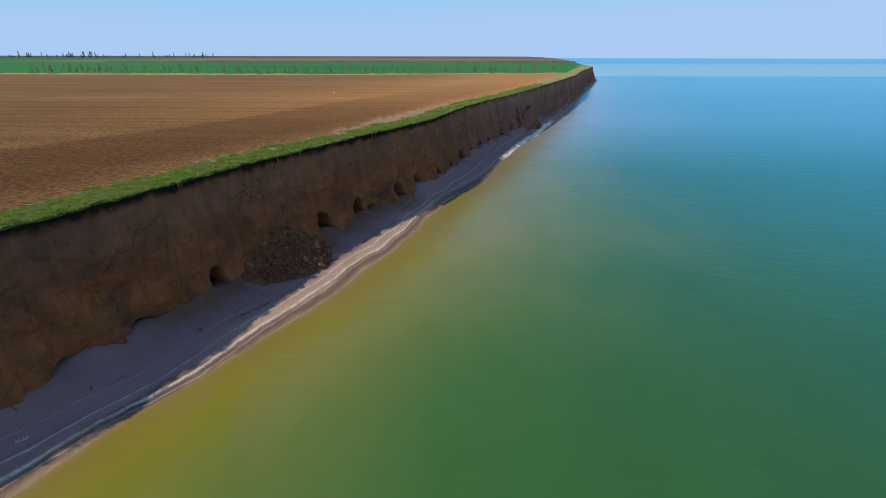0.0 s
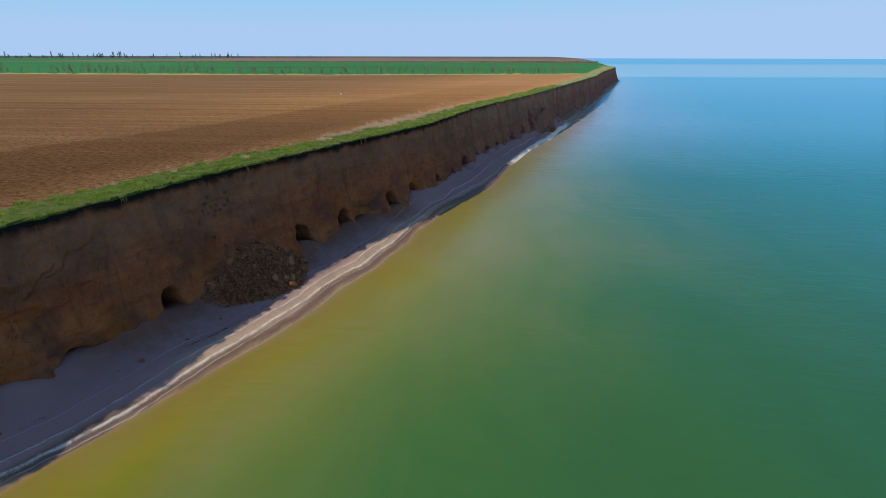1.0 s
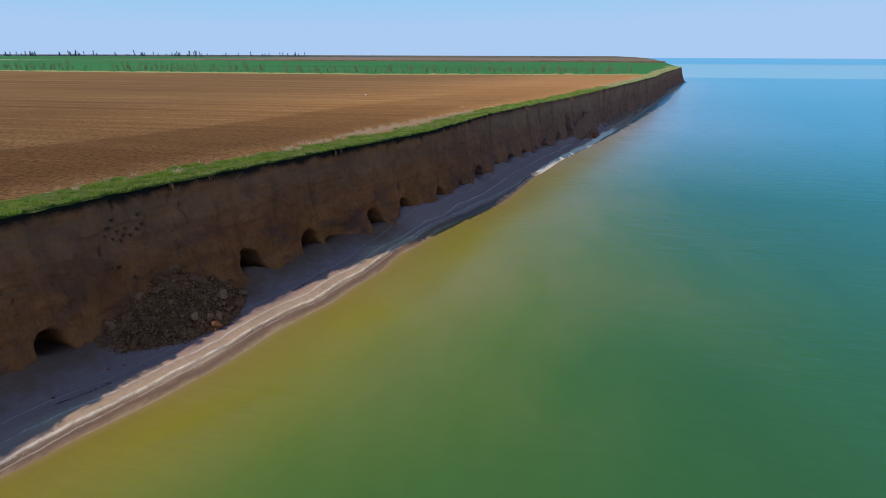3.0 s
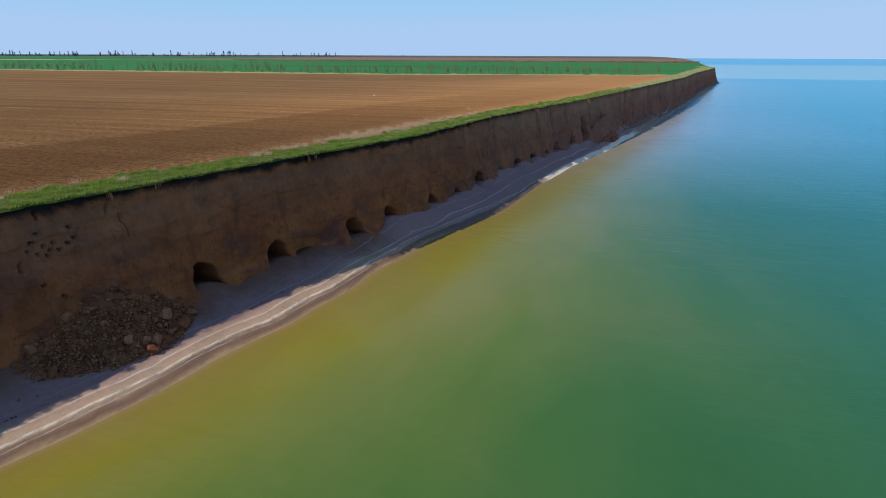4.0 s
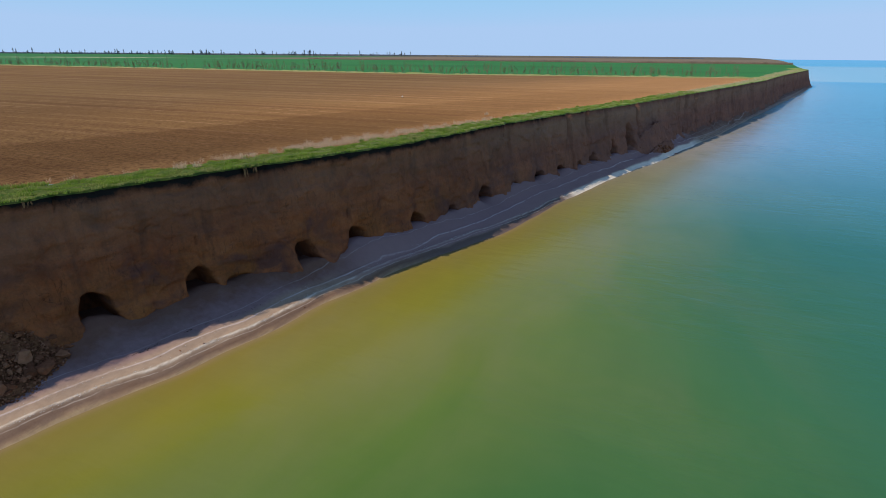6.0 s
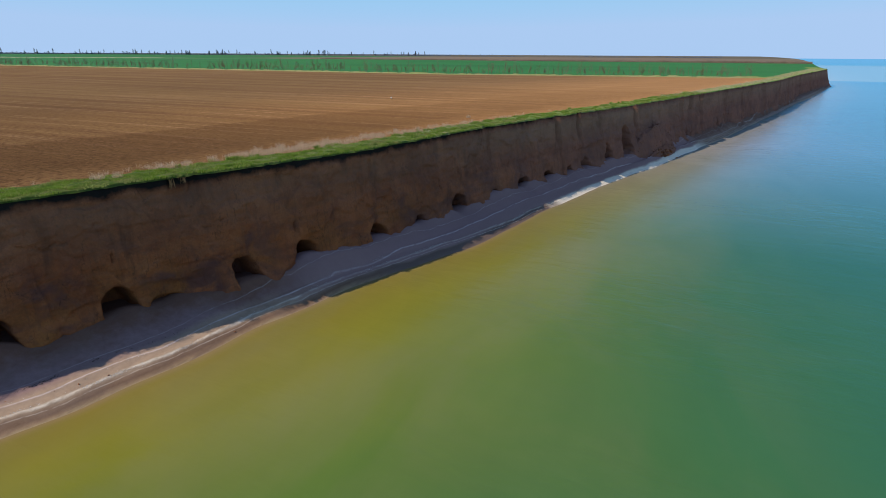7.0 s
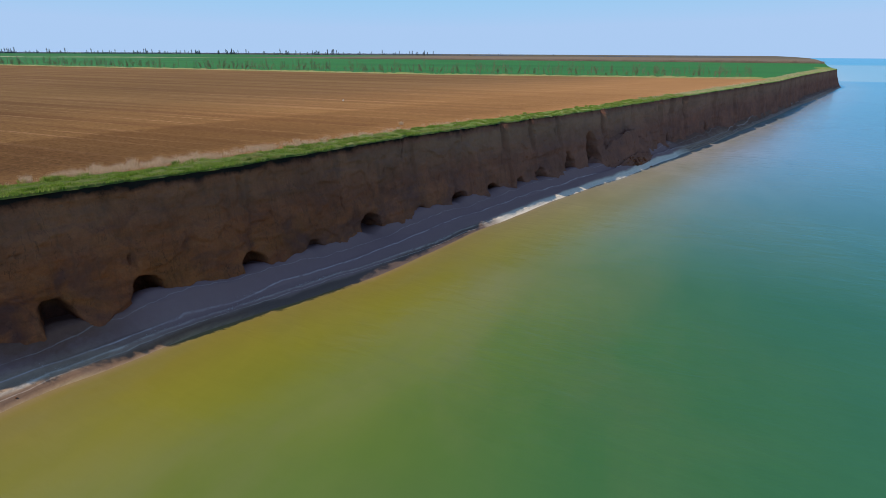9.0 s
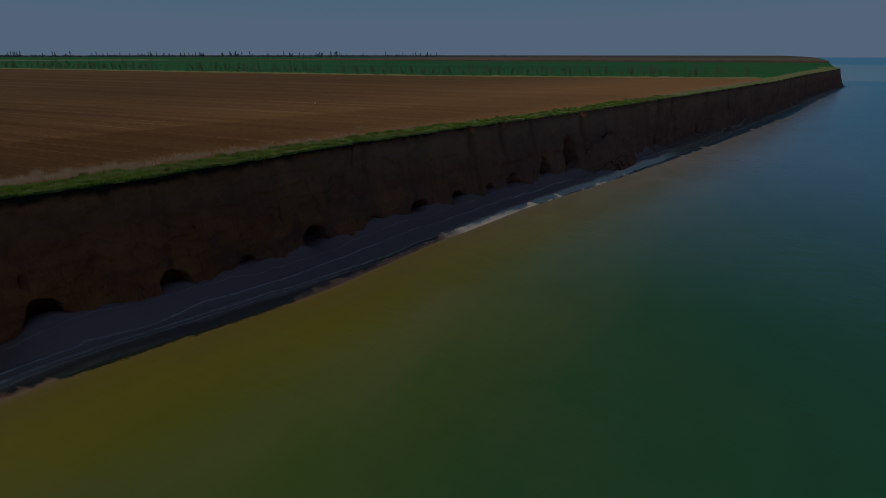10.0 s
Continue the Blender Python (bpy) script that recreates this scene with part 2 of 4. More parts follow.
def water_mat():
    """Murky water: the silt's colour from below, the sky's blue as gloss on the ripples and painted in further out."""
    k = Mat("sea_water", 1.0, 0.0)
    u, v = k.uv()                           # u: metres out from the waterline, v: metres along
    plume = k.noise(46, 3, 0.5, (1, 0.45, 1), turn=-18, warp=0.3)
    drift = k.math("MULTIPLY", u, k.gray(plume, 0.25, 0.75, 0.66, 1.36))
    drift = k.math("MULTIPLY", k.math("MULTIPLY", drift, k.gray(v, 100, 230, 1.0, 2.2)), k.gray(v, 32, 72, 1.85, 1.0))
    tone = k.ramp(k.gray(drift, 0, 100), [(0.0, (0.26, 0.165, 0.075)), (0.010, (0.215, 0.158, 0.030)), (0.06, (0.205, 0.178, 0.022)), (0.12, (0.165, 0.168, 0.018)), (0.20, (0.100, 0.148, 0.018)),
                                          (0.32, (0.053, 0.126, 0.023)), (0.45, (0.037, 0.114, 0.026)), (0.70, (0.030, 0.108, 0.032)), (1.0, (0.028, 0.118, 0.060))])
    # teal and blue further out stand in for the sky's reflection
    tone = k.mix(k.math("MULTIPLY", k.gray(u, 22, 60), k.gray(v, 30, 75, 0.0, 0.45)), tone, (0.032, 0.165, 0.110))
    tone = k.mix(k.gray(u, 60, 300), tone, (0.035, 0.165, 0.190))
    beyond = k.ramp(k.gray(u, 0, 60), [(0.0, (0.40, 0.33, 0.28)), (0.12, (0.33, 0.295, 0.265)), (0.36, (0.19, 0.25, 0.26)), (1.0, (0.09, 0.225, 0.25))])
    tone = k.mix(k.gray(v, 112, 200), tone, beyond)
    silt = k.math("MULTIPLY", k.gray(k.noise(10.0, 5, 0.6, (1, 0.5, 1), turn=-24, warp=0.8), 0.40, 0.75, 0.0, 0.45), k.gray(drift, 45, 5))
    tone = k.mix(silt, tone, (0.20, 0.172, 0.075))
    mottle = k.noise(6.0, 5, 0.62, (1, 0.45, 1), turn=10, warp=0.4)
    tone = k.mix(k.gray(mottle, 0.36, 0.66, 0.0, 0.30), tone, k.mix(1.0, tone, (0.70, 0.78, 0.76), "MULTIPLY"))
    tone = k.mix(k.gray(v, 62, 38), tone, k.mix(1.0, tone, (0.94, 0.94, 0.92), "MULTIPLY"))
    k.colour(tone)
    x, y, z = k.xyz()
    bank = k.math("ADD", y, k.gray(k.noise(260, 4, 0.55, (0.3, 1, 1)), 0.3, 0.7, -70, 70))
    slick = k.math("MULTIPLY", k.gray(bank, 630, 660), k.gray(bank, 1900, 1500))   # a calm slick far out, ruffled again beyond
    streaks = k.gray(k.noise(120, 4, 0.6, (0.15, 1, 1)), 0.42, 0.62, 0.35, 0.0)
    calm = k.math("MAXIMUM", slick, k.math("MULTIPLY", streaks, k.gray(bank, 300, 560)))
    # gloss tint in place of a deeper blue sky, paler far out
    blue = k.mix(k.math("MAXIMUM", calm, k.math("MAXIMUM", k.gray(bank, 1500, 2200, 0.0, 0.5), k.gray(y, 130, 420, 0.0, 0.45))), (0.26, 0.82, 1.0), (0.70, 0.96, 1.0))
    swell = k.noise(1.9, 4, 0.6, (0.40, 1.0, 1), turn=14, warp=0.5)
    ripple = k.noise(0.6, 3, 0.55, (0.5, 1.0, 1), turn=8, warp=0.4)
    gusts = k.gray(k.noise(34, 4, 0.6, (0.5, 1, 1), turn=20), 0.40, 0.60, 0.35, 1.6)
    b1 = k.n("Bump", Strength=0.5, Distance=0.16)
    k.link(swell, b1.inputs["Height"])
    k.link(k.math("MULTIPLY", k.gray(calm, 0, 1, 0.40, 0.05), gusts), b1.inputs["Strength"])
    b2 = k.n("Bump", Strength=0.25, Distance=0.02)
    k.link(ripple, b2.inputs["Height"])
    k.link(b1.outputs[0], b2.inputs["Normal"])
    b3 = k.n("Bump", Distance=0.13)
    k.link(k.math("MULTIPLY", gusts, 0.60), b3.inputs["Strength"])
    k.link(k.noise(1.3, 3, 0.5, (0.35, 1.0, 1), turn=24, warp=0.15), b3.inputs["Height"])
    k.link(b3.outputs[0], k.b.inputs["Normal"])
    gloss, both, fres = k.n("BsdfGlossy"), k.n("MixShader"), k.n("Fresnel", IOR=1.333)
    k.link(blue, gloss.inputs["Color"])
    k.link(k.gray(calm, 0, 1, 0.20, 0.08), gloss.inputs["Roughness"])
    k.link(b2.outputs[0], gloss.inputs["Normal"])
    k.link(b2.outputs[0], fres.inputs["Normal"])
    k.link(k.math("MULTIPLY", fres.outputs[0], 0.96), both.inputs[0])
    k.link(k.b.outputs[0], both.inputs[1])
    k.link(gloss.outputs[0], both.inputs[2])
    k.link(both.outputs[0], k.nt.nodes["Material Output"].inputs["Surface"])
    return k.m


def field_mat():
    k = Mat("tilled_soil", 1.0, 0.01)
    u, v = k.uv()                           # u: metres inland from the rim, v: metres along
    clods, patch = k.noise(0.55, 7, 0.86), k.noise(22, 4, 0.6, (0.25, 1, 1), turn=4)
    base = k.ramp(patch, [(0.3, (0.215, 0.112, 0.046)), (0.5, (0.262, 0.141, 0.056)), (0.72, (0.320, 0.176, 0.072))])
    rows = k.noise(1.1, 5, 0.65, (0.02, 1.0, 1), turn=3.5)
    base = k.mix(k.gray(rows, 0.54, 0.66, 0.0, 0.7), base, (0.45, 0.255, 0.130))
    rows2 = k.noise(4.5, 4, 0.6, (0.02, 1.0, 1), turn=3.5)
    base = k.mix(k.gray(rows2, 0.42, 0.60, 0.0, 0.5), base, (0.155, 0.072, 0.033))
    edge = k.math("ADD", u, k.gray(k.noise(7, 4, 0.6), 0.2, 0.8, -2.2, 2.2))
    head = k.math("MULTIPLY", k.gray(edge, 30.2, 32.4, 0.60, 0.0), k.gray(v, 60, 200, 1.0, 0.45))
    base = k.mix(head, base, (0.120, 0.058, 0.023))
    base = k.mix(k.gray(edge, 4.0, 12.0, 0.6, 0.0), base, (0.40, 0.212, 0.088))
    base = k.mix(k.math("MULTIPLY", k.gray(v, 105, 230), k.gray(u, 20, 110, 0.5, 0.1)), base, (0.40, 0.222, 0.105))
    base = k.mix(k.math("MULTIPLY", k.gray(clods, 0.42, 0.54, 0.9, 0.0), k.gray(v, 50, 115, 0.95, 0.32)), base, (0.072, 0.032, 0.015))
    crumbs = k.noise(0.4, 6, 0.85)
    base = k.mix(k.gray(crumbs, 0.56, 0.70, 0.0, 0.55), base, (0.50, 0.27, 0.125))
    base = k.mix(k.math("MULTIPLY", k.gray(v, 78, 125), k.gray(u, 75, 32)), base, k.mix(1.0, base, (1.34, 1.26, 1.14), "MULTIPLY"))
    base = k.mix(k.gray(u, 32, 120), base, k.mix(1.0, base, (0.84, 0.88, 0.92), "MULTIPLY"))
    k.colour(base)
    b1 = k.bump(rows, 0.15, 0.5)
    k.bump(clods, 0.30, 1.0, b1)
    return k.m


def crop_mat():
    k = Mat("winter_wheat", 0.85, 0.2)
    tone = k.ramp(k.noise(60, 5, 0.6, (0.2, 1, 1)), [(0.3, (0.020, 0.110, 0.018)), (0.55, (0.026, 0.155, 0.026)), (0.75, (0.045, 0.140, 0.022))])
    k.colour(tone)
    k.bump(k.noise(0.6, 4, 0.6), 0.2, 0.6)
    return k.m


def fallow_mat():
    """Dry fallow land that gives way to wheat in the west."""
    k = Mat("fallow_land", 0.95, 0.15)
    dry = k.ramp(k.noise(90, 5, 0.6, (0.2, 1, 1)), [(0.3, (0.22, 0.145, 0.09)), (0.7, (0.14, 0.112, 0.065))])
    k.colour(k.mix(k.gray(k.xyz()[0], -690, -790), dry, (0.030, 0.140, 0.030)))
    return k.m


def plain_mat(name, a, b, size, rough=0.95, scale=(1, 1, 1), bump=0.1):
    k = Mat(name, rough, 0.05)
    f = k.noise(size, 5, 0.62, scale)
    k.colour(k.ramp(f, [(0.3, a), (0.7, b)]))
    if bump:
        k.bump(k.noise(size * 0.2, 5, 0.65), bump, 0.8)
    return k.m


def turf_mat():
    """Turf: dark between the tufts, paler with dry grass far along the coast."""
    k = Mat("grassy_turf", 0.95, 0.05)
    near = k.ramp(k.noise(0.5, 5, 0.62), [(0.3, (0.040, 0.080, 0.010)), (0.7, (0.120, 0.125, 0.034))])
    dry = k.ramp(k.noise(2.5, 5, 0.65), [(0.32, (0.10, 0.19, 0.030)), (0.5, (0.20, 0.25, 0.065)), (0.68, (0.32, 0.29, 0.13))])
    k.colour(k.mix(k.gray(k.xyz()[1], 70, 165), near, dry))
    k.bump(k.noise(0.12, 5, 0.65), 0.12, 0.8)
    return k.m


def blade_mat(name, a, b, c, through=0.45, patch=None):
    """Thin leaves: the light shines partly through them."""
    k = Mat(name, 0.75, 0.2)
    g = k.n("NewGeometry")
    tone = k.ramp(g.outputs["Random Per Island"], [(0.0, a), (0.5, b), (1.0, c)])
    if patch:
        tone = k.mix(k.gray(k.noise(1.6, 4, 0.6, (1, 0.5, 1)), 0.50, 0.66, 0.0, 0.75), tone, patch)
        tone = k.mix(k.gray(k.noise(0.9, 4, 0.6), 0.52, 0.64, 0.0, 0.6), tone, (0.06, 0.16, 0.015))
    k.colour(tone)
    if through:
        thin, both = k.n("BsdfTranslucent"), k.n("MixShader")
        k.link(tone, thin.inputs["Color"])
        both.inputs[0].default_value = through
        k.link(k.b.outputs[0], both.inputs[1])
        k.link(thin.outputs[0], both.inputs[2])
        k.link(both.outputs[0], k.nt.nodes["Material Output"].inputs["Surface"])
    return k.m


def clod_mat(name, a, b, c):
    """Loam clods, each with its own tone."""
    k = Mat(name, 0.98, 0.03)
    o, g = k.n("ObjectInfo"), k.n("NewGeometry")
    pick = k.math("FRACT", k.math("ADD", o.outputs["Random"], g.outputs["Random Per Island"]))
    tone = k.ramp(pick, [(0.1, a), (0.55, b), (0.95, c)])
    tone = k.mix(k.gray(k.noise(0.6, 5, 0.65), 0.4, 0.65, 0.0, 0.6), tone, k.mix(1.0, tone, (0.5, 0.46, 0.42), "MULTIPLY"))
    k.colour(tone)
    k.bump(k.noise(0.35, 5, 0.65), 0.08, 0.8)
    return k.m


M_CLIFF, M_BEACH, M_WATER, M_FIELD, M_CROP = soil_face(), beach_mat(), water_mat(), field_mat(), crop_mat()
M_VERGE = turf_mat()
M_MEADOW = plain_mat("dry_meadow", (0.34, 0.28, 0.13), (0.20, 0.24, 0.07), 6.0, bump=0.15)
M_FALLOW = fallow_mat()
M_TRACK = plain_mat("dry_track", (0.36, 0.35, 0.22), (0.20, 0.26, 0.11), 14.0, bump=0.05)
M_FARLAND = plain_mat("far_farmland", (0.10, 0.085, 0.055), (0.15, 0.125, 0.085), 160, scale=(0.2, 1, 1))
M_BOULDER = clod_mat("loam_clod", (0.15, 0.057, 0.028), (0.27, 0.106, 0.051), (0.34, 0.150, 0.076))
M_MOUND = plain_mat("loose_loam", (0.13, 0.051, 0.023), (0.28, 0.115, 0.048), 0.35, bump=0.12)
M_BARK = plain_mat("grey_bark", (0.07, 0.055, 0.045), (0.13, 0.10, 0.08), 0.4, bump=0.0)
# blue-grey of the far poplars: distance haze put into the colour
M_NEEDLE = plain_mat("hazed_foliage", (0.085, 0.10, 0.115), (0.125, 0.14, 0.15), 2.0, bump=0.0)
M_GRASS = blade_mat("grass_blades", (0.13, 0.24, 0.018), (0.25, 0.36, 0.036), (0.42, 0.41, 0.13), patch=(0.42, 0.36, 0.15))
M_STRAW = blade_mat("dry_grass_blades", (0.60, 0.42, 0.26), (0.78, 0.58, 0.40), (0.48, 0.38, 0.18))
M_WOOD = plain_mat("weathered_wood", (0.34, 0.32, 0.29), (0.50, 0.47, 0.43), 0.4, scale=(1, 6, 1), bump=0.02)


# ---- numbers of the coast ----
def lattice(ix, iy, seed):
    h = (ix.astype(np.int64) * 374761393 + iy.astype(np.int64) * 668265263 + seed * 1442695041) & 0xFFFFFFFF
    h = ((h ^ (h >> 13)) * 1274126177) & 0xFFFFFFFF
    return ((h ^ (h >> 16)) & 0xFFFF) / 65535.0


def value_noise(x, y, seed):
    ix, iy = np.floor(x), np.floor(y)
    fx, fy = x - ix, y - iy
    fx, fy = fx * fx * (3 - 2 * fx), fy * fy * (3 - 2 * fy)
    a, b = lattice(ix, iy, seed), lattice(ix + 1, iy, seed)
    c, d = lattice(ix, iy + 1, seed), lattice(ix + 1, iy + 1, seed)
    return (a + (b - a) * fx) * (1 - fy) + (c + (d - c) * fx) * fy


def fbm(x, y, seed, octaves=4):
    """Smooth noise from about -1 to 1."""
    total, amp, norm = 0.0, 1.0, 0.0
    for o in range(octaves):
        total = total + amp * (value_noise(x * 2 ** o + 17.3 * o, y * 2 ** o + 5.7 * o, seed + o) * 2 - 1)
        norm, amp = norm + amp, amp * 0.5
    return total / norm * 1.6


def step(a, b, v):
    f = np.clip((v - a) / (b - a), 0, 1)
    return f * f * (3 - 2 * f)


RIM = [(-4900, -2000), (-150, -95), (0, -40.4), (20, -30.7), (27, -28.1), (31, -26.4), (34, -25.1), (39, -23.8), (43, -22.6), (51, -20.5), (57, -18.5), (61, -16.8), (68, -14.2), (72, -12.65), (76, -11.1), (80, -9.4),
       (88.5, -5.6), (95, -3.8), (103, -1.8), (116, 1.0), (129, 4.65), (138, 7.7), (156, 14.2), (166, 17.6), (180, 22.2), (193, 26.4), (206, 30.6), (240, 41), (306, 60.8), (371, 76.5), (406, 85.5),
       (480, 106), (540, 122), (556, 124.5), (566, 124), (700, 143), (1000, 190), (1500, 260), (2000, 322), (3000, 415), (4900, 530)]
WATER = [(-4900, -1992), (-150, -87), (0, -31), (23.6, -22.4), (29, -20.89), (34, -18.38), (38, -16.56), (42, -14.61), (45, -13.07), (50, -11.1), (55, -9.5), (59, -8.31), (65, -6.62), (70, -5.17), (74, -4.47),
         (80, -2.42), (85, -1.39), (89, -0.2), (91, 0.3), (95, 2.37), (97, 3.09), (101, 5.1), (106, 6.3), (116, 8.8), (122, 9.83), (126, 11.19), (130, 12.15), (144, 15.99), (165, 23.71), (172, 25.82),
         (193, 31.6), (212, 37.79), (250, 47.8), (258, 50.2), (345, 73.6), (400, 90), (480, 111), (540, 126.5), (560, 129), (575, 130.5), (700, 146.5), (1000, 193), (1500, 263), (2000, 325), (3000, 418),
         (4900, 533)]
# places where the rim steps out, with a wall that faces back along the coast: place, depth, run of the lead-in
NOTCHES = [(137.6, 1.25, 1.7), (144.2, 1.0, 1.4), (151.0, 0.7, 1.4), (166.0, 1.4, 1.9), (178.5, 0.4, 2.0), (193.0, 1.6, 2.4), (199.5, 0.9, 3.0), (208.5, 1.3, 4.0), (231.0, 0.8, 3.0),
           (251.0, 1.3, 4.0), (262.0, 0.7, 3.0), (283.0, 1.2, 5.0), (314.0, 1.0, 3.0), (345.0, 1.4, 5.0), (359.0, 0.8, 3.0), (396.0, 1.3, 5.0), (442.0, 1.5, 5.0), (497.0, 1.5, 6.0),
           (118.2, 0.5, 2.0), (62.6, 0.4, 2.0), (77.6, 0.45, 2.5), (86.0, 0.35, 2.0)]
fine_y = np.concatenate([np.arange(-4900, -160, 20.0), np.arange(-160, 640, 0.5), np.arange(640, 4901, 20.0)])


def smooth_line(points, reach):
    ys, xs = np.array([p[0] for p in points], float), np.array([p[1] for p in points], float)
    offs = np.linspace(-1, 1, 9)
    w = 1.2 - np.abs(offs)
    return sum(np.interp(fine_y + o * reach, ys, xs) * k for o, k in zip(offs, w)) / w.sum()


rim_line, water_line = smooth_line(RIM, 4.0), smooth_line(WATER, 2.0)


def rim_x(y):
    y = np.asarray(y, float)
    near = np.where((y > -160) & (y < 640), 1.0, 0.0)
    x = np.interp(y, fine_y, rim_line) + near * (0.14 * fbm(y / 5.0, y * 0, 3, 4) + 0.06 * fbm(y / 0.9, y * 0, 8, 3))
    for place, deep, run in NOTCHES:
        deep = deep * (1.7 if place > 205 else 1.0)
        x = x - deep * np.clip((y - place + run) / run, 0, 1) ** 1.1 * step(place + 0.22, place, y)
    return x


def water_x(y):
    y = np.asarray(y, float)
    near = np.where((y > -160) & (y < 640), 1.0, 0.0)
    return np.interp(y, fine_y, water_line) + near * (0.30 * fbm(y / 7.0, y * 0, 21, 3))


def top_z(y):
    return np.interp(y, [-4900, 20, 40, 60, 110, 130, 165, 200, 4900], [12.3, 12.3, 12.15, 12.0, 12.0, 11.85, 11.85, 12.0, 12.0])


def lean(y):
    """How far the foot of the cliff stands out from its rim."""
    return np.interp(y, [-200, 26, 31, 35, 45, 60, 66, 72, 78, 84, 100, 107, 118, 125, 140, 165, 172, 182, 200, 400, 500, 545, 600],
                     [2.4, 2.2, 1.8, 1.2, 1.6, 2.2, 2.1, 1.8, 2.2, 2.0, 1.8, 1.4, 1.7, 1.7, 2.0, 2.0, 2.6, 2.2, 1.4, 1.6, 2.0, 3.2, 3.2])


def foot_z(y):
    return np.interp(y, [-200, 60, 100, 200, 400, 600], [1.7, 1.7, 1.9, 1.6, 1.2, 0.9])


# wave-cut hollows: place along the coast, half width, height above the beach, depth
CAVES = [(14.0, 1.6, 1.6, 2.0), (24.0, 1.4, 1.5, 1.6), (32.5, 1.5, 1.0, 1.4), (38.3, 1.5, 0.9, 1.2), (46.0, 1.25, 2.1, 2.8), (62.6, 1.35, 2.5, 3.4), (70.2, 1.4, 2.2, 2.6), (73.4, 1.5, 0.8, 1.2),
         (79.3, 1.35, 2.3, 2.4), (85.3, 1.45, 2.3, 2.6), (94.2, 1.25, 2.3, 2.2), (101.0, 1.0, 1.7, 1.4), (109.0, 1.5, 2.6, 3.0), (118.0, 1.0, 1.6, 1.4), (125.3, 1.6, 2.0, 2.8),
         (133.0, 1.3, 1.8, 2.4), (139.5, 1.0, 1.8, 1.8), (145.3, 1.2, 2.4, 2.0), (153.0, 1.4, 3.4, 2.2), (160.2, 2.0, 5.6, 2.4), (196.0, 1.5, 2.5, 2.0), (223.0, 1.6, 2.4, 2.0)]
# clefts that run down from the rim: place, half width, length, depth
CLEFTS = [(57.4, 0.10, 2.2, 0.5), (62.5, 0.10, 1.5, 0.35), (75.6, 0.10, 1.2, 0.3), (77.2, 0.08, 1.8, 0.3), (116.6, 0.17, 3.0, 1.3), (136.9, 0.20, 4.2, 1.8), (143.4, 0.17, 3.0, 1.4), (150.6, 0.20, 3.6, 1.8),
          (165.0, 0.22, 4.2, 1.8), (178.0, 0.25, 3.6, 1.5), (191.8, 0.30, 4.0, 1.8), (199.0, 0.30, 3.4, 1.6), (207.6, 0.30, 3.4, 1.6)]
# short upright slits in the face: along, lower and upper end
SLITS = [(51.1, 7.6, 8.5), (52.7, 10.8, 11.6), (105.4, 5.3, 7.4), (84.7, 5.4, 6.4), (57.9, 8.2, 10.4), (96.9, 6.6, 7.3), (70.5, 6.2, 7.0), (122.0, 5.5, 6.6), (112.4, 8.0, 8.9)]
# long slanting cracks: from and to, along and height
CRACKS = [(41.3, 9.8, 37.5, 8.1), (38.6, 9.2, 36.2, 7.2), (44.4, 7.6, 44.9, 6.7), (78.6, 8.2, 77.0, 7.4), (68.2, 8.6, 66.6, 8.1)]
# martins' nest holes in the face: along, height
HOLES = [(52.05, 9.5), (52.74, 9.08), (52.73, 8.38), (53.51, 8.62), (53.31, 9.15), (54.11, 8.93), (54.55, 9.14), (51.8, 8.98), (54.44, 10.02), (52.58, 10.03), (52.54, 5.45), (51.69, 6.61), (53.0, 8.7), (52.3, 8.6)]


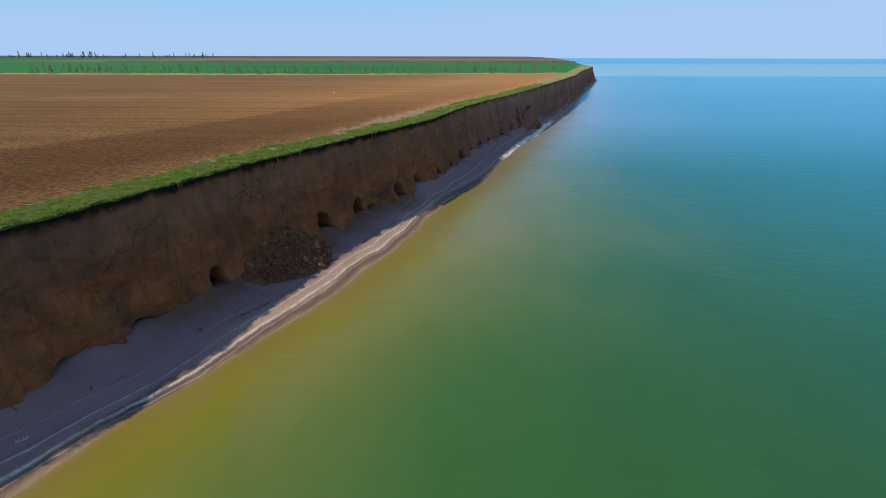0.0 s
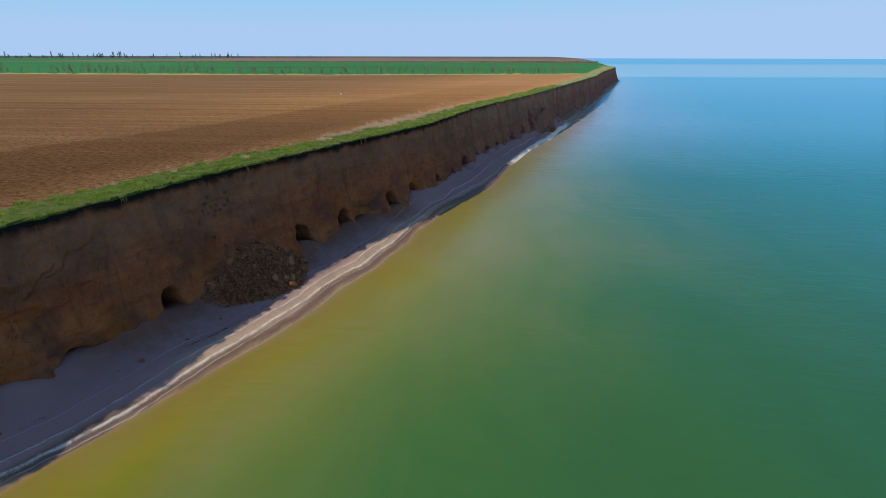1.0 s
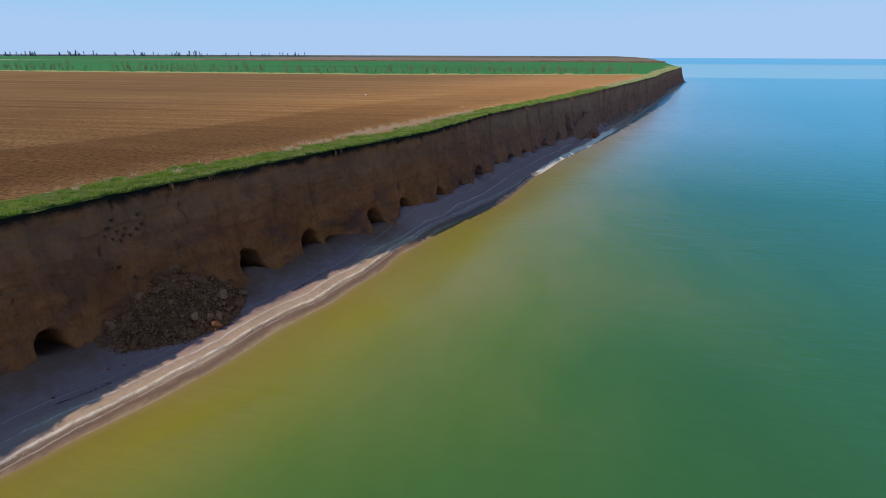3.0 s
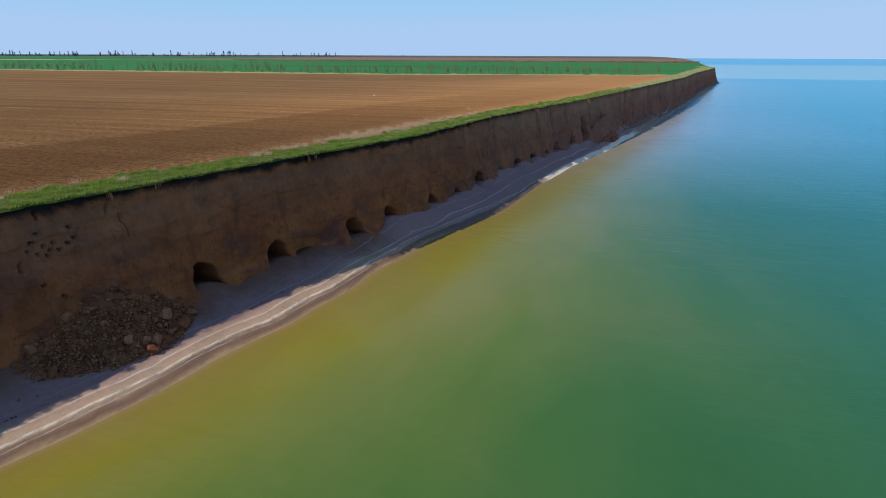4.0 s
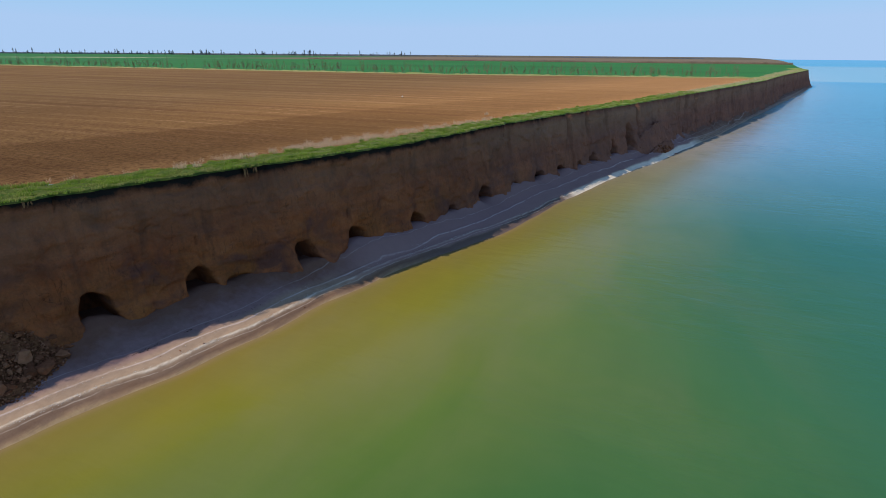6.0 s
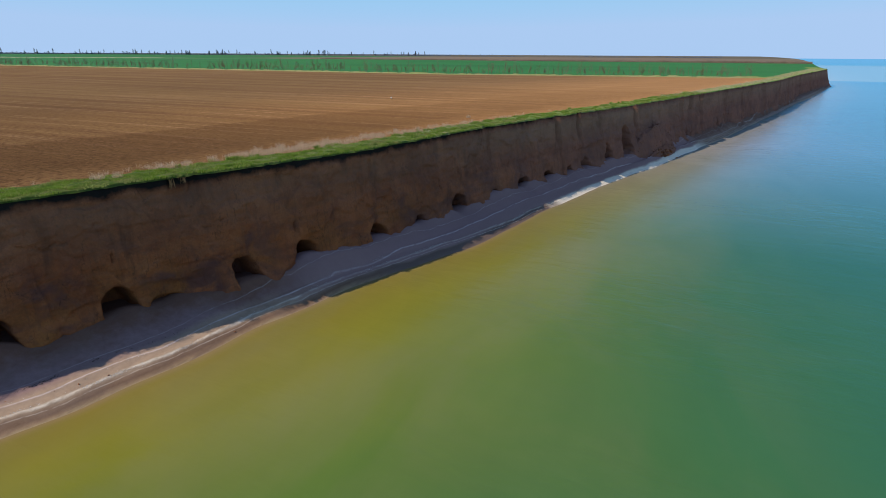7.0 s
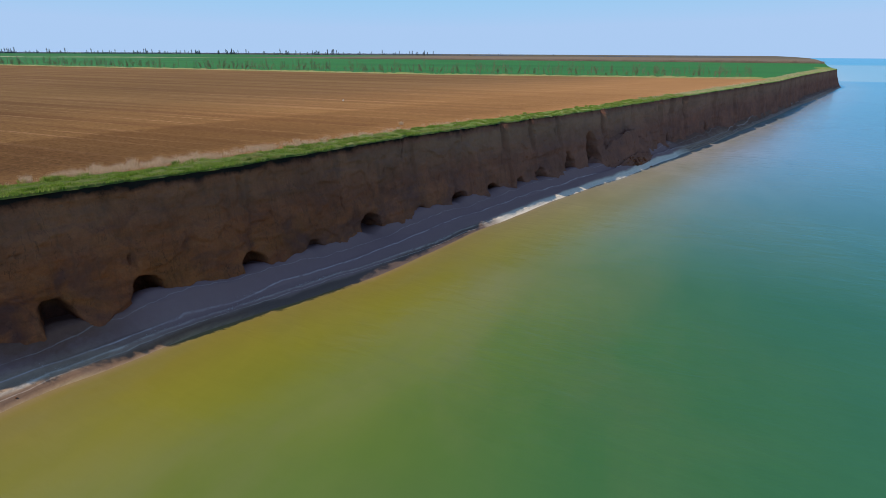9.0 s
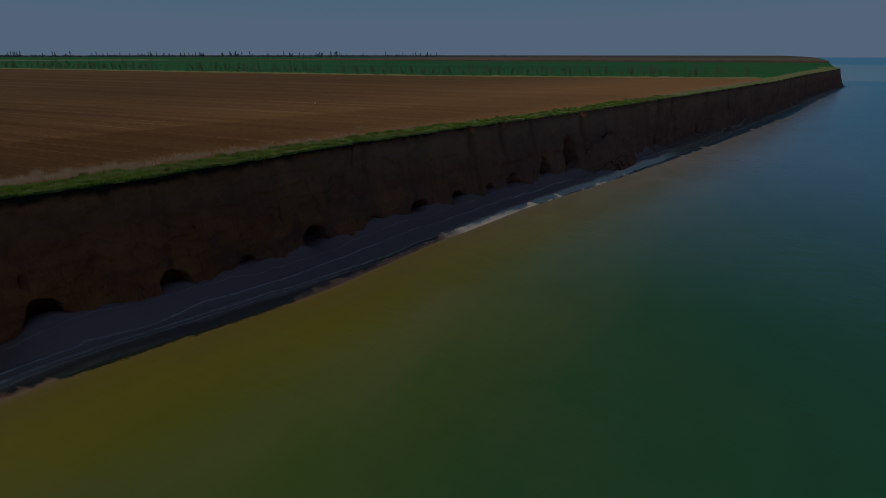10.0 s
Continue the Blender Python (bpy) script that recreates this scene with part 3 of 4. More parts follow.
def face_parts(y, z):
    """The cliff's face at y along the coast and z up, and how far the wave-cut hollows go in behind it."""
    top, foot = top_z(y), foot_z(y)
    h = np.clip((z - foot) / (top - foot), 0, 1)
    up, down = z - foot, top - z
    rim = rim_x(y)
    even = rim * 0.35 + np.interp(y, fine_y, rim_line) * 0.65
    hold = step(5.5, 3.0, down)
    x = even * (1 - hold) + rim * hold
    x = x + lean(y) * (1 - h) ** 1.25
    body = step(0.5, 1.6, down)
    far = step(84, 100, y)
    x = x + body * ((0.60 - 0.18 * far) * fbm(y / 8.0, z / 22.0, 31, 3) * (0.35 + 0.65 * (1 - h)) + (0.17 - 0.09 * step(180, 250, y)) * fbm(y / 2.4 + z * 0.05, z / 3.0, 41, 4) + 0.09 * step(260, 180, y) * fbm(y / 0.8, z / 0.7, 51, 3))
    # shallow scars where slabs have come away, with ragged upper edges
    warp = 0.8 * fbm(y / 3.0, z / 3.0, 55, 2)
    scar = fbm(y / 7.5 + warp * 0.3, z / 3.6 + warp * 0.25, 61, 3)
    x = x - body * 0.20 * step(-0.02, 0.14, scar)
    scar2 = fbm(y / 2.6 + warp * 0.4, z / 1.6, 65, 3)
    x = x - body * 0.10 * step(0.10, 0.20, scar2)
    # level beds stand out a little
    x = x + body * (0.05 * fbm(y / 11.0, z / 0.45, 67, 3) + 0.06 * fbm(y / 25.0, z / 1.1, 69, 2))
    gully = np.abs(fbm(y / 4.0, z / 40.0, 71, 3))
    x = x - body * 0.20 * np.exp(-(gully / 0.10) ** 2) * (0.3 + 0.7 * (1 - h))
    # rounded buttresses stand out between the hollows
    lobe = np.ones_like(y)
    for place, half, high, deep in CAVES:
        lobe = lobe * (1 - np.exp(-((y - place) / (half * 1.5)) ** 2))
    x = x + (0.42 - 0.20 * far) * (0.50 + 0.5 * fbm(y / 6.0, y * 0, 73, 2)) * lobe * step(5.5, 1.0, up)
    # loose soil has slid down to the foot
    x = x + (0.35 + 0.35 * fbm(y / 3.0, y * 0, 77, 3)) * step(1.5, 0.0, up) ** 1.5
    inside_all = np.zeros_like(y)
    wobble = 0.16 * fbm(y / 0.9, z / 0.9, 75, 3)
    for place, half, high, deep in CAVES:
        half, high = half * (0.72 if place < 90 else 0.88), high * (0.70 if 90 < place < 150 else 0.92)
        r = (np.abs(y - place + wobble) / half) ** 2.4 + (np.maximum(up + 0.6 * wobble, 0) / high) ** 2.4
        inside_all = np.maximum(inside_all, (1.25 if deep > 2.1 else 0.8) * deep * step(1.9, 0.2, r))
        # a wide shallow dish round the hollow
        x = x - (0.45 - 0.25 * far) * np.exp(-((y - place) / (half * 2.2)) ** 2) * step(high * 2.6, high * 0.7, up)
    for place, half, run, deep in CLEFTS:
        width = half * (1 - 0.5 * np.clip(down / run, 0, 1))
        x = x - deep * np.exp(-((y - place + 0.22 * down - 0.10 * np.sin(down * 2.1)) / width) ** 2) * step(run, run * 0.55, down)
    for along, low, high in SLITS:
        mid, half = (low + high) / 2, (high - low) / 2
        x = x - 0.45 * np.exp(-((y - along - 0.10 * np.sin(z * 3.0)) / 0.075) ** 2) * step(1.0, 0.6, np.abs(z - mid) / half)
    for y0, z0, y1, z1 in CRACKS:
        run = np.hypot(y1 - y0, z1 - z0)
        f = ((y - y0) * (y1 - y0) + (z - z0) * (z1 - z0)) / run ** 2
        off = ((y - y0) * (z1 - z0) - (z - z0) * (y1 - y0)) / run + 0.14 * np.sin(f * 11) + 0.05 * np.sin(f * 31)
        x = x - 0.22 * np.exp(-(off / 0.08) ** 2) * step(-0.05, 0.1, f) * step(1.05, 0.9, f)
    for along, high in HOLES:
        r2 = ((y - along + 0.05 * np.sin(z * 17)) / 0.12) ** 2 + ((z - high) / 0.10) ** 2
        x = x - 0.8 * step(1.5, 0.6, r2)
    under = step(0.8, 0.1, up) * step(-0.1, 0.6, fbm(y / 3.5, y * 0, 81, 3))
    return x - 0.10 * under, inside_all


def grid(name, X, Y, Z, mat, uv=None, uv2=None):
    """A mesh from three fields of the same shape; uv, uv2: two more fields each."""
    r, c = X.shape
    verts = np.stack([X, Y, Z], -1).reshape(-1, 3)
    idx = np.arange(r * c).reshape(r, c)
    quads = np.stack([idx[:-1, :-1], idx[:-1, 1:], idx[1:, 1:], idx[1:, :-1]], -1).reshape(-1, 4)
    me = bpy.data.meshes.new(name)
    me.vertices.add(len(verts))
    me.vertices.foreach_set("co", verts.astype(np.float32).ravel())
    me.loops.add(quads.size)
    me.loops.foreach_set("vertex_index", quads.astype(np.int32).ravel())
    me.polygons.add(len(quads))
    me.polygons.foreach_set("loop_start", np.arange(0, quads.size, 4, dtype=np.int32))
    me.polygons.foreach_set("loop_total", np.full(len(quads), 4, dtype=np.int32))
    me.update(calc_edges=True)
    me.polygons.foreach_set("use_smooth", np.ones(len(quads), dtype=bool))
    for layer_name, pair in (("coast", uv), ("lines", uv2)):
        if pair is not None:
            layer = me.uv_layers.new(name=layer_name)
            both = np.stack(pair, -1).reshape(-1, 2)[quads.ravel()]
            layer.data.foreach_set("uv", both.astype(np.float32).ravel())
    me.materials.append(mat)
    return new(name, me)


def soup(name, verts, faces, mat, smooth=False):
    me = bpy.data.meshes.new(name)
    me.from_pydata([tuple(v) for v in verts], [], faces)
    if smooth:
        me.polygons.foreach_set("use_smooth", np.ones(len(me.polygons), dtype=bool))
    me.materials.append(mat)
    return new(name, me)


def part(name, bm, material, parent, label=""):
    me = bpy.data.meshes.new(name)
    bm.to_mesh(me)
    bm.free()
    me.materials.append(material)
    ob = new(name, me)
    ob.parent = parent
    return tagged(ob, label)


# ---- the sea ----
sea_y = np.concatenate([np.linspace(-4900, -170, 30), np.arange(-160, 600, 1.0), np.linspace(620, 4900, 60)])
sea_off = np.array([-4, 0, 0.4, 0.8, 1.5, 2.5, 4, 6, 9, 13, 18, 25, 35, 50, 75, 110, 160, 240, 400, 800, 1600, 3000, 4800.0])
Y, O = np.meshgrid(sea_y, sea_off, indexing="ij")
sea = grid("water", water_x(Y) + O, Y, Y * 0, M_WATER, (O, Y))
tagged(sea, "calm green and blue sea water, ochre along the shore", "sea", kind="structure")

# ---- the beach ----
def upper_wrack(y):
    """Metres from the water to the upper line of wrack."""
    return np.interp(y, [24, 28, 31, 33, 37, 42, 60, 90, 95, 102, 140, 200], [2.3, 1.7, 1.5, 1.4, 1.8, 2.3, 2.3, 2.2, 2.9, 3.3, 3.0, 1.8])


def lower_wrack(y):
    """Metres from the water to the lower line of wrack."""
    return np.interp(y, [24, 30, 34, 38, 45, 75, 84, 92, 100, 109, 116, 125, 140], [1.2, 0.7, 0.55, 0.75, 1.35, 1.25, 1.5, 1.5, 1.9, 1.2, 0.9, 0.7, 0.6])


def beach_z(w, width, y):
    """Height of the sand, w metres in from the waterline."""
    s = np.clip(width / 4.0, 0.25, 1.0)
    face = s * np.interp(w / s, [-6, -3, -1, 0, 0.6, 1.3, 2.5], [-1.6, -0.9, -0.35, 0.0, 0.26, 0.55, 0.80])
    face = face * (1 + 0.6 * step(148, 166, y) * step(210, 195, y))     # a steeper shell bank
    back = 0.8 * s + (foot_z(y) - 0.8 * s) * (w - 2.5 * s) / np.maximum(width - 2.5 * s, 0.5)
    back = np.where(w > width, foot_z(y) + 0.08 * (w - width), back)
    return np.where(w < 2.5 * s, face, back)


by = np.concatenate([np.arange(-160, 20, 1.0), np.arange(20, 190, 0.25), np.arange(190, 600, 1.0)])
bu = np.concatenate([np.linspace(-0.7, 0, 8)[:-1], np.linspace(0, 1, 40), [1.08, 1.25, 1.6]])
Y, U = np.meshgrid(by, bu, indexing="ij")
foot_plain = np.interp(Y, fine_y, rim_line) + lean(Y)
width = np.maximum(water_x(Y) - foot_plain, 1.2)
X = foot_plain + U * width
w = (1 - U) * width
out = X - face_parts(Y, foot_z(Y) + 0.5)[0]
apron = np.exp(-np.clip(out, 0, 9) / 1.0) * step(-2.5, -0.8, out) * np.clip(0.55 + 0.5 * fbm(Y / 2.6, Y * 0, 93, 3), 0.05, 1.3)
Z = beach_z(w, width, Y) + 0.05 * fbm(X / 1.6, Y / 2.6, 91, 4) * step(0.0, 0.8, w) + 0.02 + 0.95 * apron + 0.07 * apron * fbm(X / 0.3, Y / 0.3, 95, 2)
Z = Z + 0.05 * np.exp(-((w - upper_wrack(Y)) / 0.12) ** 2) + 0.04 * np.exp(-((w - lower_wrack(Y)) / 0.16) ** 2)
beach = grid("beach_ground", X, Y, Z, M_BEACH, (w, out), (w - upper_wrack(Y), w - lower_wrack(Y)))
tagged(beach, "narrow beige shell-sand beach with pale wrack lines", "beach", kind="structure")

# ---- the cliff ----
cy = np.concatenate([np.arange(-160, 22, 0.8), np.arange(22, 100, 0.1), np.arange(100, 170, 0.1), np.arange(170, 260, 0.2), np.arange(260, 600, 1.0), np.linspace(602, 4900, 60)])
ch = np.concatenate([np.linspace(-0.06, 0.35, 40)[:-1], np.linspace(0.35, 0.88, 52)[:-1], np.linspace(0.88, 1.0, 14)])
Y, H = np.meshgrid(cy, ch, indexing="ij")
Z = foot_z(Y) + H * (top_z(Y) - foot_z(Y))
X, inside = face_parts(Y, Z)
depth = top_z(Y) - Z
X = X - inside - 0.10 * step(0.9, 0.7, depth)
along = Y.copy()
Y = Y + 0.40 * inside                     # the hollows run in at a slant
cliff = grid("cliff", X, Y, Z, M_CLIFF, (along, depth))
tagged(cliff, "steep brown loam sea cliff with dark topsoil and wave-cut caves", "cliff", kind="structure")

# ---- the land ----
def verge_width(y):
    return np.interp(y, [-200, 90, 95, 100, 200, 300, 420, 560], [3.6, 4.2, 4.8, 4.0, 4.2, 5.5, 8.5, 11.0]) + 0.5 * fbm(y / 6.0, y * 0, 101, 3)


vy = np.concatenate([np.arange(-160, 22, 1.0), np.arange(22, 200, 0.25), np.arange(200, 602, 0.8)])
vo = np.linspace(-0.22, 1.05, 22)
Y, O = np.meshgrid(vy, vo, indexing="ij")
X = rim_x(Y) - np.where(O < 0, O * (0.6 + 0.8 * fbm(Y / 0.7, Y * 0, 105, 2)), O * verge_width(Y))
Z = top_z(Y) + 0.10 + 0.09 * fbm(X / 0.6, Y / 0.8, 111, 3) * step(-0.1, 0.1, O) - 0.22 * step(0.0, -0.22, O) - 0.16 * step(0.9, 1.05, O)
verge = grid("grass_verge_ground", X, Y, Z, M_VERGE)
tagged(verge, "strip of fresh green grass along the cliff edge", "grass", kind="structure")

FIELD_END = 297.0


def field_end(x):
    return FIELD_END + np.maximum(0, x + 80) * 0.22


fy = np.concatenate([np.linspace(-4900, -170, 20), np.arange(-160, 30, 4.0), np.arange(30, 200, 0.6), np.linspace(200, 336, 60)])
fo = np.concatenate([np.linspace(0.9, 40, 90), np.linspace(41, 130, 60), np.geomspace(135, 4800, 26)])
Y, O = np.meshgrid(fy, fo, indexing="ij")
X = rim_x(Y) - verge_width(Y) + 0.9 - O
Y2 = np.minimum(Y, field_end(X))
Z = top_z(Y2) + 0.05 * fbm(X / 0.7, Y2 / 0.5, 121, 3) * step(160, 60, O) + 0.01
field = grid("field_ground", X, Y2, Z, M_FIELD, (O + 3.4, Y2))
tagged(field, "bare brown tilled field with faint drill rows", "field", kind="structure")


def band(name, near, far, mat, label, category):
    """Land between two lines, from the west to the rim."""
    rows = np.concatenate([np.arange(near, min(far, 600), 5.0), np.linspace(max(near, 601), far, 24)]) if near < 480 else np.linspace(near, far, 24)
    y0, S = np.meshgrid(rows, np.linspace(0, 1, 60), indexing="ij")
    right = rim_x(y0) - np.where(y0 < 601, verge_width(y0) * 0.7, 0.0)
    X = right - (1 - S) ** 2.2 * 4800
    Yb = np.maximum(y0, field_end(X) - 1.0) if near < 300 else y0
    ob = grid(name, X, Yb, top_z(Yb) - 0.02, mat)
    return tagged(ob, label, category, kind="structure")


band("crop_ground", 297.0, 850.0, M_CROP, "level field of bright green winter wheat", "field")
band("fallow_ground", 850.0, 1800.0, M_FALLOW, "flat dry brown fallow land", "field")
band("far_ground", 1800.0, 4900.0, M_FARLAND, "far flat farmland towards the horizon", "land")
S, W = np.meshgrid(np.linspace(0, 1, 120), np.linspace(-1, 1, 7), indexing="ij")
track = grid("bank_ground", -1500 + 850 * S - W * 2.4, 207 + 628 * S + W * 3.2, 11.95 + (1 - W * W) * (1.0 + 0.4 * fbm(S * 60, S * 0, 201, 3)) * step(1.0, 0.8, S), M_TRACK)
tagged(track, "pale dry grass bank between two green fields", "grass", kind="structure")


# ---- small growth and loose things ----
rng = random.Random(7)
npr = np.random.RandomState(11)


def field_margin():
    """A rough strip of pale dry grass where the tilled field ends."""
    s = np.concatenate([np.linspace(-1500, -430, 40), np.arange(-428, 66, 1.2)])
    w = np.linspace(0, 1, 6)
    S, W = np.meshgrid(s, w, indexing="ij")
    Yb = field_end(S) - 0.6 + W * 4.6 + 0.5 * fbm(S / 6, W * 0, 131, 3)
    Z = top_z(Yb) + 0.03 + np.sin(W * math.pi) * (0.45 + 0.35 * fbm(S / 2.5, W * 3, 135, 3))
    ob = grid("field_margin_ground", S, Yb, Z, M_MEADOW)
    return tagged(ob, "pale dry grass strip along the field's end", "grass", kind="structure")


field_margin()


def blades(name, places, mat, label, category, tall, spread, count, thick=0.03):
    """Bunches of upright blades joined into one mesh."""
    verts, faces = [], []
    for x, y, z, size in places:
        for _ in range(count):
            a, r = rng.uniform(0, 6.283), rng.uniform(0, spread) * size
            bx, by = x + math.cos(a) * r, y + math.sin(a) * r
            h = tall * size * rng.uniform(0.55, 1.15)
            t, wid = rng.uniform(0, 6.283), thick * (0.6 + 0.5 * size)
            lx, ly = math.cos(a) * h * rng.uniform(0.1, 0.55), math.sin(a) * h * rng.uniform(0.1, 0.55)
            i = len(verts)
            dx, dy = math.cos(t) * wid, math.sin(t) * wid
            verts += [(bx - dx, by - dy, z - 0.05), (bx + dx, by + dy, z - 0.05), (bx + lx * 0.45 + dx * 0.7, by + ly * 0.45 + dy * 0.7, z + h * 0.6), (bx + lx * 0.45 - dx * 0.7, by + ly * 0.45 - dy * 0.7, z + h * 0.6), (bx + lx, by + ly, z + h)]
            faces += [(i, i + 1, i + 2, i + 3), (i + 3, i + 2, i + 4)]
    ob = soup(name, verts, faces, mat)
    return tagged(ob, label, category, kind="stuff")


def verge_grass():
    """Tufts of new grass with bare gaps between them, ragged on the field's side and hanging over the rim."""
    spots = []
    for _ in range(52000):
        y = 20 + 190 * rng.random() ** 1.25
        o = rng.uniform(-0.06, 1.12)
        w = float(verge_width(np.array(y)))
        tuft = float(value_noise(np.array(y / 0.75), np.array(o * w / 0.55), 141))
        patch = float(value_noise(np.array(y / 3.5), np.array(o * w / 1.5), 145))
        if tuft < 0.30 + (0.6 * (o - 0.86) / 0.26 if o > 0.86 else 0.0) or (o > 0.93 and patch < 0.5):
            continue
        spots.append((y, o, w, 0.25 + 1.9 * max(0.0, tuft - 0.25) ** 1.3 * (0.55 + 0.9 * patch)))
    ys, os, ws, tall = (np.array(v) for v in zip(*spots))
    xs = rim_x(ys) - os * ws
    return blades("verge_grass", list(zip(xs, ys, top_z(ys) + 0.07, tall)), M_GRASS, "fresh green grass on the cliff edge", "grass", 0.21, 0.20, 7, 0.015)


def straw_band():
    """Soft plumes of last year's reed grass between the turf and the tilled soil."""
    spots = []
    for _ in range(3600):
        y = rng.uniform(46, 150)
        fade = float(np.interp(y, [46, 64, 72, 80, 86, 106, 114, 125, 150], [0.03, 0.08, 0.30, 0.6, 1.0, 1.0, 0.5, 0.14, 0.0]))
        if rng.random() > fade * (0.06 + 1.9 * float(value_noise(np.array(y / 2.6), np.array(0.0), 151)) ** 3):
            continue
        o = rng.gauss(4.5, 0.75) + (0.7 if 84 < y < 104 else 0.0)
        spots.append((y, o))
    ys, os = (np.array(v) for v in zip(*spots))
    xs = rim_x(ys) - os
    return blades("straw_band", list(zip(xs, ys, top_z(ys) + 0.03, npr.uniform(0.6, 1.3, len(ys)))), M_STRAW, "pale dry reed grass beside the tilled field", "dry grass", 0.36, 0.42, 30, 0.0045)


def straw_verge():
    """Scattered dry stalks in the wide verge far along the coast and on the field's end."""
    spots = []
    for _ in range(2600):
        y = rng.uniform(190, 520)
        o = rng.random() ** 0.7
        spots.append((float(rim_x(np.array(y)) - o * verge_width(np.array(y))), y, float(top_z(np.array(y))) + 0.05, rng.uniform(0.8, 2.0)))
    for _ in range(2600):
        x = rng.uniform(-420, 60)
        y = float(field_end(np.array(x))) + rng.uniform(-0.5, 4.0)
        spots.append((x, y, float(top_z(np.array(y))) + 0.1, rng.uniform(1.0, 2.4)))
    return blades("straw_scatter", spots, M_STRAW, "scattered dry grass stalks on the land", "dry grass", 0.20, 0.6, 6, 0.02)


verge_grass()
straw_band()
straw_verge()


def straw_clump(seed):
    """One bunch of dry grass: stalks and a mat of old leaves at its base."""
    r = random.Random(seed)
    root = new("dry_grass_clump", None)
    for name, count, tall, lean_out, wide in (("stalks", 130, 0.55, 0.7, 0.004), ("old_leaves", 110, 0.34, 0.9, 0.007)):
        bm = bmesh.new()
        for _ in range(count):
            a, d = r.uniform(0, 6.283), r.uniform(0, 0.42)
            h = tall * r.uniform(0.6, 1.1)
            bx, by = math.cos(a) * d, math.sin(a) * d
            t = r.uniform(0, 6.283)
            dx, dy = math.cos(t) * wide, math.sin(t) * wide
            lx, ly = math.cos(a) * h * lean_out * r.random(), math.sin(a) * h * lean_out * r.random()
            v = [bm.verts.new(p) for p in ((bx - dx, by - dy, -0.05), (bx + dx, by + dy, -0.05), (bx + lx * 0.4 + dx, by + ly * 0.4 + dy, h * 0.6), (bx + lx * 0.4 - dx, by + ly * 0.4 - dy, h * 0.6), (bx + lx, by + ly, h))]
            bm.faces.new(v[:4])
            bm.faces.new((v[3], v[2], v[4]))
        tagged(part(name, bm, M_STRAW, root), kind="stuff")
    return tagged(root, "pale dry grass clump on the grassy cliff edge", "grass clump", "dry grass clumps")


CLUMPS = [(-19.6, 60.2, 1.0), (-15.3, 72.4, 1.2), (-14.6, 73.6, 0.9), (-14.0, 78.4, 1.1), (-13.6, 79.6, 1.0), (-13.5, 82.4, 1.0), (-12.6, 87.4, 1.2), (-12.2, 90.6, 1.1), (-10.8, 92.2, 1.2),
          (-9.9, 95.4, 1.2), (-8.6, 101.2, 1.0), (-7.2, 107.0, 0.9), (-4.9, 127.4, 0.9), (-24.8, 47.5, 0.6), (-23.0, 53.0, 0.6)]
first_clumps = [straw_clump(s) for s in (3, 4, 5)]
for n, (x, y, s) in enumerate(CLUMPS):
    m = pose(x, y, float(top_z(np.array(y))) + 0.06, 0, 0, n * 77)
    src = first_clumps[n % 3]
    if n < 3:
        src.matrix_basis = m @ Matrix.Diagonal((s, s, s, 1))
    else:
        c = copy_thing(src, m)
        c.scale = (s, s, s)


# ---- fallen rubble ----
def lump(seed, rough=0.16, flat=0.8, detail=1):
    """A broken clod of loam."""
    r = random.Random(seed)
    bm = bmesh.new()
    bmesh.ops.create_icosphere(bm, subdivisions=detail, radius=1.0)
    off = Vector((r.uniform(0, 50), r.uniform(0, 50), r.uniform(0, 50)))
    planes = [(Vector((r.gauss(0, 1), r.gauss(0, 1), r.gauss(0, 1))).normalized(), r.uniform(0.35, 0.75)) for _ in range(9)]
    for v in bm.verts:
        p = v.co.copy()
        for nrm, d in planes:
            k = p.dot(nrm) - d
            if k > 0:
                p -= nrm * k
        p *= 1 + rough * (noise.noise(v.co * 1.3 + off))
        p.z *= flat
        v.co = p
    me = bpy.data.meshes.new("clod")
    bm.to_mesh(me)
    bm.free()
    me.materials.append(M_BOULDER)
    return me


LUMPS = [lump(s, detail=2 if s < 4 else 1) for s in range(9)]


def ground_at(x, y):
    foot = float(np.interp(y, fine_y, rim_line) + lean(np.array(y)))
    sea_edge = float(water_x(np.array(y)))
    return float(beach_z(np.array(sea_edge - x), np.array(max(sea_edge - foot, 1.2)), np.array(y))) + 0.02


def pile_height(y, d, y0, y1, reach, high):
    """Height of a fan of rubble over the beach at y, d metres out from the face."""
    mid, half = (y0 + y1) / 2, (y1 - y0) / 2
    s = np.clip(1 - ((y - mid) / half) ** 2, 0, 1) ** 1.25
    f = np.clip(1 - (d + 0.8) / (reach * np.clip(s, 0.05, 1) ** 0.7 + 0.8), 0, 1)
    return high * s * f ** 1.25 * (1 + 0.18 * fbm(y / 2.5, d / 2.5, 87, 3))


